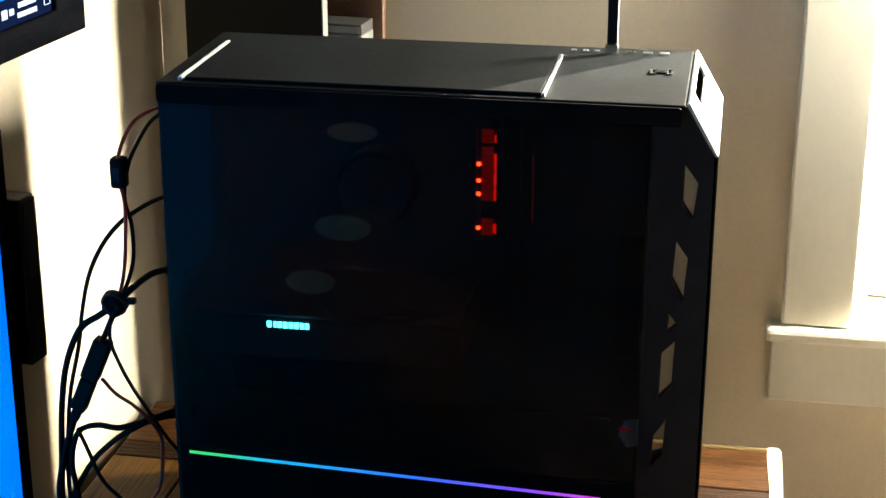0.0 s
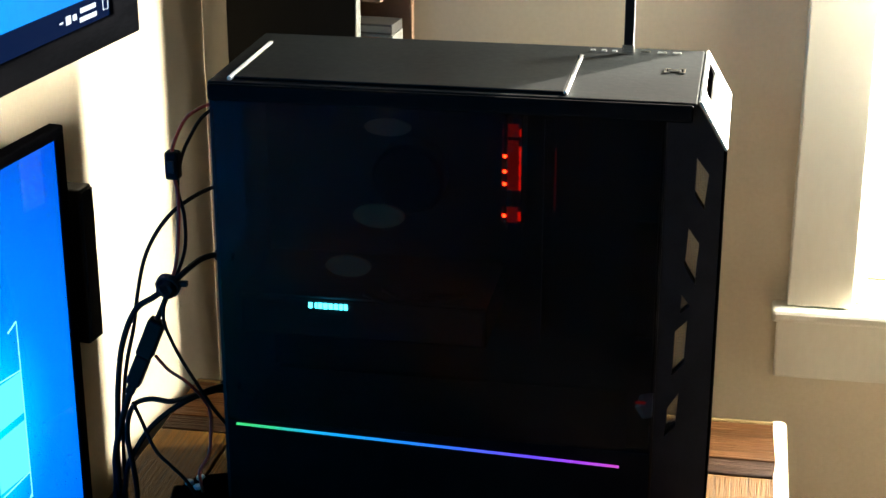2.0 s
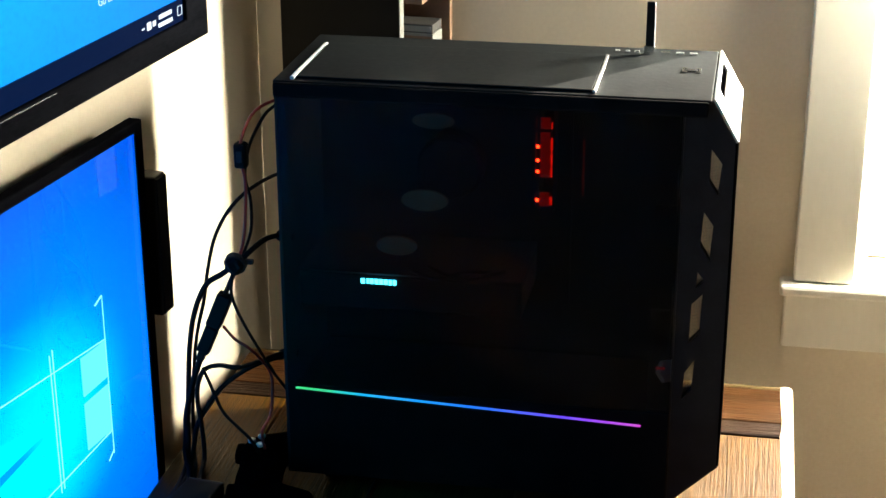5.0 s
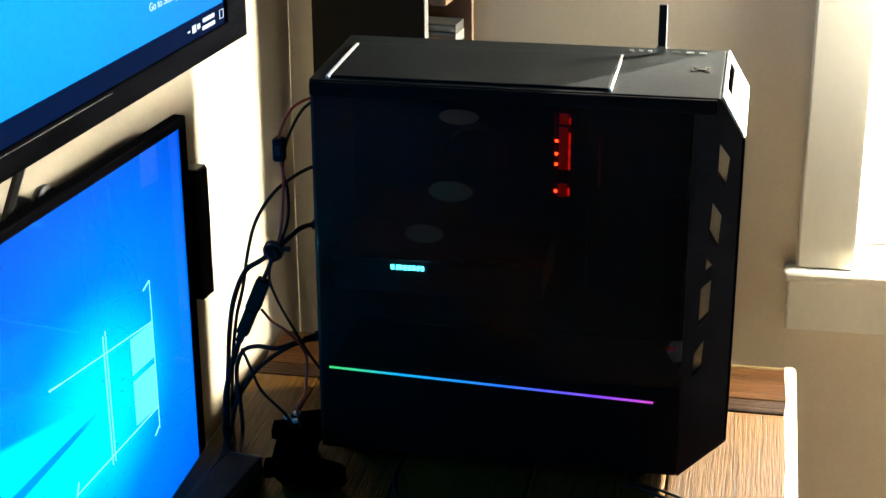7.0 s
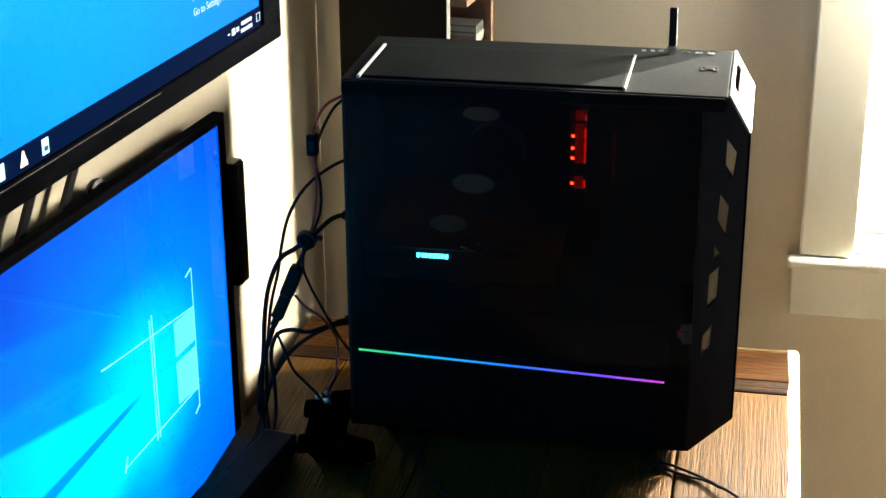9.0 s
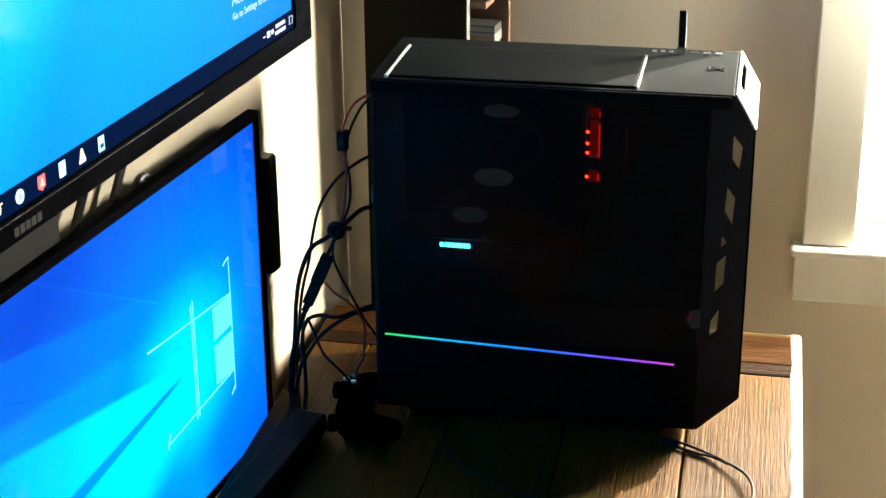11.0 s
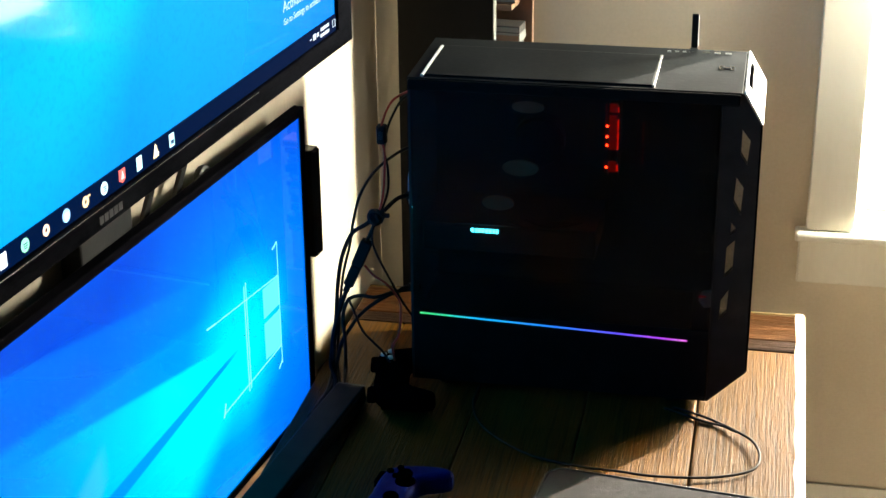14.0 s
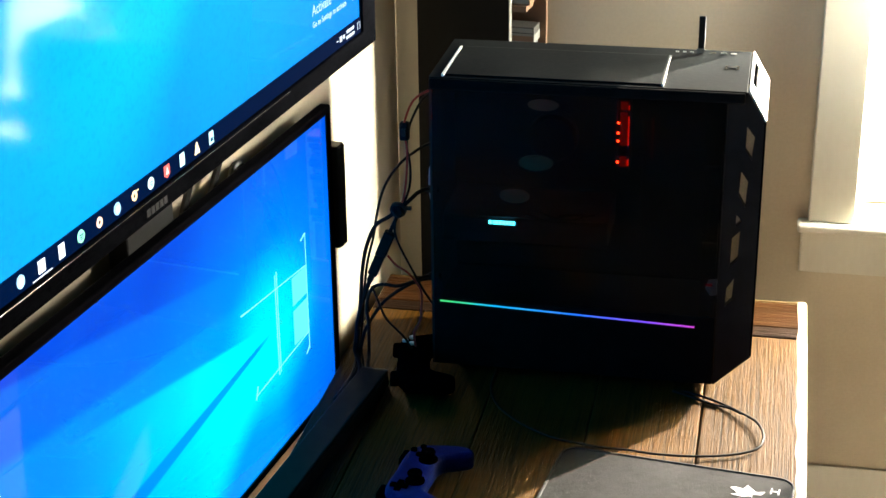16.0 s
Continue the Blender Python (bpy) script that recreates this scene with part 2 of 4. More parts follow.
def wallpaper_material(name, strength, rough):
    """A lit display: a lit window whose beams fan out to the left over a deep blue ground."""
    m, n, l, p = material(name)
    k = Net(m)
    tc = n.new("ShaderNodeTexCoord")
    sp = n.new("ShaderNodeSeparateXYZ")
    l.new(tc.outputs["Object"], sp.inputs[0])
    u, z = sp.outputs[0], sp.outputs[2]

    def over(u0, z0, slope):
        """Height over a line that leaves (u0, z0) to the left and rises by slope."""
        return k.f('SUBTRACT', k.f('SUBTRACT', z, z0), k.f('MULTIPLY', k.f('SUBTRACT', u0, u), slope))

    du = k.f('ADD', u, 0.235)
    dv = k.f('MULTIPLY', k.f('SUBTRACT', z, 0.205), 1.25)
    dist = k.f('SQRT', k.f('ADD', k.f('MULTIPLY', du, du), k.f('MULTIPLY', dv, dv)))
    left = k.step(u, -0.16, -0.24)
    high = k.f('MULTIPLY', left, k.step(over(-0.110, 0.305, 0.176), 0.004, -0.004))
    middle = k.f('MULTIPLY', left, k.step(over(-0.325, 0.290, 0.126), 0.006, -0.012))
    low = k.f('MULTIPLY', left, k.step(over(-0.219, 0.213, 0.188), 0.003, -0.005))
    low = k.f('MULTIPLY', low, k.step(over(-0.300, 0.133, -0.60), -0.05, 0.03))
    line = k.f('ABSOLUTE', over(-0.219, 0.206, -0.088), 0.0)
    wide = k.f('ADD', 0.0022, k.f('MULTIPLY', k.f('SUBTRACT', -0.219, u), 0.022))
    gap = k.f('MULTIPLY', k.step(k.f('DIVIDE', line, wide), 1.25, 0.8), k.step(u, -0.225, -0.30))
    c = k.mix(k.step(dist, 0.46, 0.06), (0.0, 0.045, 0.58), (0.0, 0.21, 1.0))
    c = k.mix(k.f('MULTIPLY', high, 0.30), c, (0.0, 0.26, 1.0))
    c = k.mix(k.f('MULTIPLY', middle, 0.40), c, (0.0, 0.34, 1.0))
    c = k.mix(k.f('MULTIPLY', low, k.step(dist, 0.62, 0.10)), c, (0.0, 0.80, 1.0))
    c = k.mix(k.f('MULTIPLY', k.step(dist, 0.19, 0.04), 0.85), c, (0.0, 0.80, 1.0))
    c = k.mix(k.f('MULTIPLY', gap, 0.8), c, (0.0, 0.16, 0.85))
    nz = n.new("ShaderNodeTexNoise")
    nz.inputs["Scale"].default_value, nz.inputs["Detail"].default_value = 5.0, 3
    l.new(tc.outputs["Object"], nz.inputs["Vector"])
    c = k.mix(k.f('MULTIPLY', k.step(nz.outputs["Fac"], 0.35, 0.75), 0.15), c, (0.0, 0.21, 1.0))
    p.inputs["Base Color"].default_value = (0.006, 0.006, 0.008, 1)
    p.inputs["Specular IOR Level"].default_value = 0.09
    p.inputs["Roughness"].default_value = rough
    l.new(c, p.inputs["Emission Color"])
    p.inputs["Emission Strength"].default_value = strength
    return m


def strip_material(name):
    """Light strip whose colour runs from green over cyan and blue to violet."""
    m, n, l, p = material(name)
    tc = n.new("ShaderNodeTexCoord")
    sp = n.new("ShaderNodeSeparateXYZ")
    l.new(tc.outputs["Generated"], sp.inputs[0])
    r = n.new("ShaderNodeValToRGB")
    e = r.color_ramp.elements
    e[0].position, e[0].color = 0.0, (0.05, 0.7, 0.03, 1)
    e[1].position, e[1].color = 1.0, (0.6, 0.02, 0.55, 1)
    for pos, col in ((0.1, (0.03, 0.6, 0.12, 1)), (0.22, (0.0, 0.4, 0.9, 1)), (0.55, (0.01, 0.12, 1.0, 1)), (0.8, (0.16, 0.02, 1.0, 1))):
        e.new(pos).color = col
    l.new(sp.outputs[0], r.inputs[0])
    l.new(r.outputs[0], p.inputs["Emission Color"])
    p.inputs["Emission Strength"].default_value = 0.13
    return m


STRIP_LED = strip_material("rainbow_light_strip")


# ---- building helpers ----
def root(name, x=0, y=0, z=0, rz=0, rx=0, ry=0):
    ob = new(name)
    ob.empty_display_size = 0.05
    ob.matrix_world = pose(x, y, z, rx, ry, rz)
    return ob


def part(name, bm, mat, parent=None, label="", smooth=False):
    me = bpy.data.meshes.new(name)
    bmesh.ops.recalc_face_normals(bm, faces=bm.faces)
    bm.to_mesh(me)
    bm.free()
    me.materials.append(mat)
    if smooth:
        for f in me.polygons:
            f.use_smooth = True
    ob = new(name, me)
    if parent:
        ob.parent = parent
    if label:
        ob["label"] = label
    return ob


def box(x0, x1, y0, y1, z0, z1, bevel=0.0, seg=2, bm=None):
    b = bmesh.new()
    bmesh.ops.create_cube(b, size=1)
    bmesh.ops.scale(b, vec=(x1 - x0, y1 - y0, z1 - z0), verts=b.verts)
    bmesh.ops.translate(b, vec=((x0 + x1) / 2, (y0 + y1) / 2, (z0 + z1) / 2), verts=b.verts)
    if bevel:
        bmesh.ops.bevel(b, geom=b.edges[:], offset=bevel, segments=seg, affect='EDGES', profile=0.5)
    if bm is None:
        return b
    return join(bm, b)


def join(bm, other, m=None):
    if m is not None:
        bmesh.ops.transform(other, matrix=m, verts=other.verts)
    vs = [bm.verts.new(v.co) for v in other.verts]
    other.verts.index_update()
    for f in other.faces:
        bm.faces.new([vs[v.index] for v in f.verts])
    other.free()
    return bm


def slab(outline, holes=(), depth=0.01, m=None, bevel=0.0):
    """A flat plate: an outline in x and z with holes through it, from y = 0 to y = depth."""
    bm = bmesh.new()
    for loop in (outline, *holes):
        vs = [bm.verts.new((u, 0, w)) for u, w in loop]
        for i in range(len(vs)):
            bm.edges.new((vs[i], vs[(i + 1) % len(vs)]))
    bmesh.ops.triangle_fill(bm, use_beauty=True, use_dissolve=False, edges=bm.edges[:])
    out = bmesh.ops.extrude_face_region(bm, geom=bm.faces[:])
    vs = [g for g in out["geom"] if isinstance(g, bmesh.types.BMVert)]
    bmesh.ops.translate(bm, vec=(0, depth, 0), verts=vs)
    if bevel:
        sharp = [e for e in bm.edges if len(e.link_faces) == 2 and e.calc_face_angle(0) > 0.5]
        bmesh.ops.bevel(bm, geom=sharp, offset=bevel, segments=2, affect='EDGES', profile=0.5)
    if m is not None:
        bmesh.ops.transform(bm, matrix=m, verts=bm.verts)
    return bm


def lathe(profile, n=24, m=None):
    """A body of revolution round z from (radius, height) pairs."""
    bm = bmesh.new()
    rings = [[bm.verts.new((r * math.cos(2 * math.pi * i / n), r * math.sin(2 * math.pi * i / n), z)) for i in range(n)] for r, z in profile]
    for a, b in zip(rings, rings[1:]):
        for i in range(n):
            bm.faces.new((a[i], a[(i + 1) % n], b[(i + 1) % n], b[i]))
    bm.faces.new(rings[0][::-1])
    bm.faces.new(rings[-1])
    if m is not None:
        bmesh.ops.transform(bm, matrix=m, verts=bm.verts)
    return bm


def glide(points, steps=6):
    """A smooth line through the points."""
    p = [Vector(q) for q in points]
    p = [p[0] * 2 - p[1], *p, p[-1] * 2 - p[-2]]
    out = []
    for i in range(1, len(p) - 2):
        for s in range(steps):
            t = s / steps
            a, b, c, d = p[i - 1:i + 3]
            out.append(0.5 * (2 * b + (c - a) * t + (2 * a - 5 * b + 4 * c - d) * t * t + (3 * b - a - 3 * c + d) * t ** 3))
    return out + [p[-2]]


def tube(points, r, sides=8, steps=6, bm=None):
    bm = bm or bmesh.new()
    line = glide(points, steps) if steps > 1 else [Vector(q) for q in points]
    side = None
    rings = []
    for i, c in enumerate(line):
        d = (line[min(i + 1, len(line) - 1)] - line[max(i - 1, 0)]).normalized()
        side = (d.orthogonal() if side is None else side - d * side.dot(d)).normalized()
        up = d.cross(side)
        rings.append([bm.verts.new(c + (side * math.cos(2 * math.pi * k / sides) + up * math.sin(2 * math.pi * k / sides)) * r) for k in range(sides)])
    for a, b in zip(rings, rings[1:]):
        for k in range(sides):
            bm.faces.new((a[k], a[(k + 1) % sides], b[(k + 1) % sides], b[k]))
    bm.faces.new(rings[0][::-1])
    bm.faces.new(rings[-1])
    return bm


def rounded(w, h, r, n=5, cx=0.0, cz=0.0):
    pts = []
    for sx, sz, a0 in ((1, 1, 0), (-1, 1, 90), (-1, -1, 180), (1, -1, 270)):
        for i in range(n + 1):
            a = radians(a0 + 90 * i / n)
            pts.append((cx + sx * (w / 2 - r) + r * math.cos(a), cz + sz * (h / 2 - r) + r * math.sin(a)))
    return pts


def circle(r, n=16, cx=0.0, cz=0.0):
    return [(cx + r * math.cos(2 * math.pi * i / n), cz + r * math.sin(2 * math.pi * i / n)) for i in range(n)]


def rect(x0, x1, z0, z1):
    return [(x0, z0), (x1, z0), (x1, z1), (x0, z1)]


def setting(ob, label, category):
    return tagged(ob, label, category, "", "structure")


# ---- the room ----
XW, YN, XE, YS, TOP = -0.145, 0.445, 2.90, -5.2, 2.55
setting(part("floor", box(-1.0, XE + 0.15, YS - 0.15, YN + 0.15, -0.12, 0.0), FLOOR), "brown wooden floor boards lightened to bounce light up", "floor")
setting(part("ceiling", box(-1.0, XE + 0.15, YS - 0.15, YN + 0.15, TOP, TOP + 0.12), CEIL), "unseen ceiling darkened to cut bounce light", "ceiling")
WYAW = -6.6          # the west wall runs slightly askew
west = box(-0.15, 0.0, -5.8, 0.30, 0, TOP)
bmesh.ops.transform(west, matrix=pose(-0.160, 0.36, 0, 0, 0, WYAW), verts=west.verts)
setting(part("wall_west", west, WALL), "warm cream painted wall behind the two displays", "wall")
setting(part("wall_south", box(-0.9, XE, YS - 0.15, YS, 0, TOP), UNSEEN_DARK), "unseen dark wall added to cut bounce light", "wall")

W1 = (0.643, 1.30, D + 0.115, D + 0.88)       # window in the north wall: x and z of its opening
north = slab(rect(-0.35, XE, 0, TOP), [rect(*W1)], 0.15, pose(0, YN, 0))
setting(part("wall_north", north, WALL), "beige painted wall with a window", "wall")
setting(part("wall_east", box(XE, XE + 0.15, YS - 0.15, YN + 0.15, 0, TOP), UNSEEN_DARK), "unseen dark wall added to cut bounce light", "wall")


def baseboard(name, x0, x1, y0, y1):
    b = box(x0, x1, y0, y1, 0.0, 0.388, 0.002)
    return setting(part(name, b, TRIM), "cream painted baseboard along the wall", "baseboard")


baseboard("baseboard_north", -0.13, XE, YN - 0.0045, YN - 0.001)

# window in the north wall, with casing, stool and apron
win = setting(root("window_1", 1.04, YN, D + 0.11), "cream painted window with casing, sill and apron, bright daylight behind", "window")
ox, oz = 1.04, D + 0.11


def wpart(name, x0, x1, y0, y1, z0, z1, mat=TRIM, bevel=0.003, label=""):
    return part(name, box(x0 - ox, x1 - ox, y0 - YN, y1 - YN, z0 - oz, z1 - oz, bevel), mat, win, label)


SILL = D + 0.1143
wpart("casing", 0.563, W1[0] - 0.002, YN - 0.019, YN - 0.001, SILL + 0.001, D + 0.96)
wpart("casing", W1[1] + 0.002, 1.38, YN - 0.019, YN - 0.001, SILL + 0.001, D + 0.96)
wpart("casing", 0.556, 1.39, YN - 0.022, YN - 0.001, D + 0.961, D + 1.05)
wpart("window_sill", 0.546, 1.395, YN - 0.034, YN + 0.06, SILL - 0.016, SILL, bevel=0.005)
wpart("apron", 0.553, 1.388, YN - 0.017, YN - 0.001, D + 0.021, SILL - 0.017)
wpart("jamb", W1[0] - 0.001, W1[0] + 0.012, YN + 0.001, YN + 0.148, SILL + 0.002, W1[3])
wpart("jamb", W1[1] - 0.012, W1[1] + 0.001, YN + 0.001, YN + 0.148, SILL + 0.002, W1[3])
sash = slab(rect(W1[0] + 0.013 - ox, W1[1] - 0.013 - ox, SILL + 0.003 - oz, W1[3] - 0.002 - oz),
            [rect(W1[0] + 0.055 - ox, W1[1] - 0.055 - ox, SILL + 0.055 - oz, W1[3] - 0.05 - oz)], 0.032, pose(0, 0.085, 0), 0.002)
part("window_frame", sash, TRIM, win)
for z0, z1 in ((SILL + 0.05, W1[3] - 0.045),):
    pane = wpart("pane", W1[0] + 0.05, W1[1] - 0.05, YN + 0.099, YN + 0.103, z0, z1, PANE, 0)
    pane.visible_shadow = False

# pale ground outside
g = bmesh.new()
bmesh.ops.create_grid(g, x_segments=2, y_segments=2, size=400)
bmesh.ops.translate(g, vec=(0, 0, -0.9), verts=g.verts)
setting(part("ground", g, GROUND), "pale bright ground outside the window", "ground")

# ---- desk ----
DX0, DX1, DY0, DY1 = -0.148, 0.569, -1.06, 0.3477
desk = tagged(root("desk", 0.2, -0.35, 0), "varnished brown plank desk, one worn edge coloured pale for sun glare", "desk")


def desk_part(name, x0, x1, y0, y1, z0, z1, mat, bevel=0.003, label=""):
    return part(name, box(x0 - 0.2, x1 - 0.2, y0 + 0.35, y1 + 0.35, z0, z1, bevel, 3), mat, desk, label)


edges = [DX0, -0.058, 0.101, 0.259, 0.417, DX1]
for a, b in zip(edges, edges[1:]):
    desk_part("plank", a + 0.0006, b - 0.0006, DY0 + 0.13, 0.206, D - 0.036, D, WOOD, 0.0025 if b < DX1 else 0.006)
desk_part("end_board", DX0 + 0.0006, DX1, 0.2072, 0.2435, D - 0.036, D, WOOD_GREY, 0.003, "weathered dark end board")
desk_part("end_board", DX0 + 0.0006, DX1, 0.2442, DY1 - 0.0085, D - 0.036, D, WOOD_END, 0.003)
desk_part("end_edge", DX0 + 0.0006, DX1, DY1 - 0.0081, DY1, D - 0.036, D + 0.0003, WOOD_PALE, 0.003, "far edge with glare put in as pale colour")
desk_part("end_board", DX0 + 0.0006, DX1, DY0, DY0 + 0.1288, D - 0.036, D, WOOD_END, 0.006)
nose = bmesh.new()
NP = 60
ring = []
for k in range(NP + 1):
    y = DY0 + 0.006 + (DY1 - 0.007 - DY0) * k / NP
    inner = 0.0135 + 0.0036 * noise.noise((y * 22, 3.1, 0)) + 0.0014 * noise.noise((y * 90, 1.7, 0))
    prof = [(DX1 - inner, D + 0.0004), (DX1 - inner + 0.003, D + 0.0012), (DX1 - 0.004, D + 0.0010), (DX1, D - 0.001),
            (DX1 + 0.0018, D - 0.005), (DX1 + 0.0020, D - 0.031), (DX1 + 0.0005, D - 0.034), (DX1 - 0.010, D - 0.034)]
    ring.append([nose.verts.new((px - 0.2, y + 0.35, pz)) for px, pz in prof])
for a, b in zip(ring, ring[1:]):
    for k in range(8):
        nose.faces.new((a[k], a[(k + 1) % 8], b[(k + 1) % 8], b[k]))
nose.faces.new(ring[0])
nose.faces.new(ring[-1][::-1])
bmesh.ops.recalc_face_normals(nose, faces=nose.faces)
part("worn_edge", nose, WOOD_EDGE_GLARE, desk, "worn edge with sun glare put in as pale colour")
# Added black sheet, put in to close the gap between desk and wall.
tray = slab([(DX0 + 0.004, 0.05), (DX0 + 0.004, 0.98), (-0.285, 0.98), (-0.175, 0.05)], (), 0.004, pose(-0.2, 0.35, D - 0.062, -90))
part("cable_tray", tray, BLACK, desk, "black sheet added to close the gap by the wall")
for x in (DX0 + 0.06, DX1 - 0.08):
    for y in (DY0 + 0.08, DY1 - 0.08):
        desk_part("leg", x - 0.035, x + 0.035, y - 0.035, y + 0.035, 0.0, D - 0.037, WOOD_DARK, 0.004)
for x in (DX0 + 0.06, DX1 - 0.08):
    desk_part("rail", x - 0.012, x + 0.012, DY0 + 0.116, DY1 - 0.116, D - 0.11, D - 0.037, WOOD_DARK)

# ---- computer tower ----
CL, CXR, CH, CW, CHC, CHB, CXB = 0.4825, 0.457, 0.475, 0.198, 0.431, 0.064, 0.4305
pc = tagged(root("computer_tower", 0, 0, D), "black steel computer tower with smoked glass side and lit strip", "computer")


def pcp(name, b, mat, label="", parent=None, smooth=False):
    return part(name, b, mat, parent or pc, label, smooth)


for x in (0.05, 0.38):
    for y in (0.03, 0.16):
        pcp("foot", lathe([(0.016, 0.0), (0.018, 0.003), (0.018, 0.012)], 16, pose(x, y, 0)), RUBBER)
pcp("bottom_panel", box(0.004, CXB - 0.002, 0.003, CW - 0.003, 0.012, 0.018), STEEL)
# side profile of the front end, with slanted vent openings
front_edge = [(0.430, 0.014), (CXB, 0.014), (CL - 0.001, CHB), (CL - 0.001, CHC), (CXR, CH - 0.002), (0.430, CH - 0.002)]
vents = [[(0.4573, 0.4245), (0.4700, 0.408), (0.4668, 0.374), (0.4570, 0.389)],
         [(0.4532, 0.3565), (0.4644, 0.341), (0.4621, 0.301), (0.4511, 0.320)],
         [(0.4502, 0.290), (0.4583, 0.280), (0.4496, 0.271)],
         [(0.4572, 0.265), (0.4560, 0.2205), (0.4445, 0.207), (0.4452, 0.252)],
         [(0.4526, 0.190), (0.4509, 0.155), (0.4404, 0.1422), (0.4416, 0.172)]]
pcp("front_side_panel", slab(front_edge, vents, 0.006, pose(0, -0.002, 0)), STEEL, "black panel with slanted vent openings")
far_edge = [(0.004, 0.014), (CXB, 0.014), (CL - 0.001, CHB), (CL - 0.001, CHC), (CXR, CH - 0.002), (0.004, CH - 0.002)]
pcp("side_panel", slab(far_edge, [[(0.4315, 0.06), (0.4765, 0.08), (0.4765, 0.42), (0.4315, 0.43)]], 0.004, pose(0, CW - 0.004, 0)), STEEL)
for v in vents:
    cx = sum(q[0] for q in v) / len(v)
    cz = sum(q[1] for q in v) / len(v)
    # thin rim that frames each opening
    rim = [(cx + (q[0] - cx) * 1.02, cz + (q[1] - cz) * 1.02) for q in v]
    inner = [(cx + (q[0] - cx) * 0.9, cz + (q[1] - cz) * 0.9) for q in v]
    pcp("vent_rim", slab(rim, [inner], 0.003, pose(0, 0.0045, 0)), BLACK)
for v in vents:
    x0, x1, z0, z1 = min(q[0] for q in v) - 0.002, max(q[0] for q in v) + 0.002, min(q[1] for q in v) - 0.002, max(q[1] for q in v) + 0.002
    wires = bmesh.new()
    for k in range(int((x1 - x0) / 0.0016)):
        box(x0 + k * 0.0016, x0 + k * 0.0016 + 0.0005, 0.0080, 0.0085, z0, z1, bm=wires)
    for k in range(int((z1 - z0) / 0.0016)):
        box(x0, x1, 0.0086, 0.0091, z0 + k * 0.0016, z0 + k * 0.0016 + 0.0005, bm=wires)
    pcp("vent_mesh", wires, MESH, "fine grey wire mesh")
pcp("rear_panel", slab(rect(0.0, CW, 0.012, CH - 0.004), (), 0.004, pose(0.004, 0, 0, 0, 0, 90)), STEEL)
pcp("rear_ports", box(-0.0015, 0.0005, 0.13, 0.168, 0.27, 0.43, 0.0004), ALU)
pcp("glass_panel", box(0.004, 0.428, -0.004, -0.0005, 0.1255, CH - 0.004, 0.0006), TINTED, "smoked tempered glass panel")
pcp("lower_side_panel", box(0.004, 0.428, -0.004, 0.0, 0.014, 0.1240, 0.0008), STEEL_SHADED)
pcp("side_seam", box(0.4282, 0.4298, -0.001, 0.003, 0.014, CH - 0.004), BLACK)
strip = box(0.0, 0.3852, -0.0058, -0.0042, -0.0011, 0.0011)
bmesh.ops.transform(strip, matrix=pose(0.0137, 0, 0.1212, 0, 2.05), verts=strip.verts)
pcp("light_strip", strip, STRIP_LED, "glowing multicoloured light strip")
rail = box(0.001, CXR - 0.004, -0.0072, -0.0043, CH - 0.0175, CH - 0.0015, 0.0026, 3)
pcp("top_rail", rail, STEEL_SHADED, "rounded black rail over the glass")
top = pcp("top_panel", box(0.0, CXR - 0.0015, -0.003, CW, CH - 0.004, CH, 0.0012), STEEL_TOP, "dusty black top panel")
pcp("dust_filter", box(0.0232, 0.3345, 0.006, 0.150, CH + 0.0002, CH + 0.0032, 0.001), STEEL_TOP, "dusty mesh dust filter")
pcp("filter_groove", box(0.024, 0.3395, 0.1515, 0.157, CH + 0.0003, CH + 0.0012), BLACK)
pcp("edge_strip", box(0.0182, 0.0224, 0.001, 0.148, CH + 0.0002, CH + 0.0038, 0.0008), FASCIA, "bright silver edge strip")
pcp("edge_strip", box(0.3352, 0.3384, 0.003, 0.149, CH + 0.0002, CH + 0.0036, 0.0008), ALU, "dull silver edge strip")
# power button with its bracket-shaped frame
for sx in (-1, 1):
    hook = slab([(sx * a, b) for a, b in ((0.0042, -0.0078), (0.0100, -0.0078), (0.0100, 0.0078), (0.0042, 0.0078), (0.0042, 0.0060), (0.0080, 0.0060), (0.0080, -0.0060), (0.0042, -0.0060))],
                (), 0.0014, pose(0.430, 0.1063, CH + 0.0016, -90))
    pcp("button_bracket", hook, CHROME, "bright chrome bracket")
pcp("power_button", box(0.4240, 0.4360, 0.1028, 0.1098, CH + 0.0002, CH + 0.0017, 0.0006), BLACK)
pcp("button_line", box(0.4262, 0.4338, 0.1056, 0.1070, CH + 0.0018, CH + 0.0022), CHROME)
for x, w, mat in ((0.395, 0.011, CHROME), (0.411, 0.0105, ALU), (0.426, 0.0105, ALU), (0.3425, 0.006, ALU), (0.3535, 0.006, ALU), (0.364, 0.006, ALU)):
    pcp("port", slab(rounded(w * 0.85, 0.0042, 0.0012), [rounded(w * 0.85 - 0.003, 0.0020, 0.0006)], 0.0010, pose(x + 0.003, 0.1755, CH + 0.0013, 90)), mat)
# folded front fascia: slanted top face with a finger slot, upright face, slanted lower face
run = math.hypot(CL - CXR, CH - CHC)
face_top = slab(rect(0.0, CW, 0.0, run), [rounded(0.116, 0.0135, 0.004, 4, 0.108, 0.0115)], 0.0025)
flip = Matrix(((0, (CH - CHC) / run, (CL - CXR) / run, CXR), (1, 0, 0, 0), (0, (CL - CXR) / run, -(CH - CHC) / run, CH), (0, 0, 0, 1)))
bmesh.ops.transform(face_top, matrix=flip, verts=face_top.verts)
pcp("front_fascia", face_top, FASCIA, "bright silver slanted fascia with a finger slot")
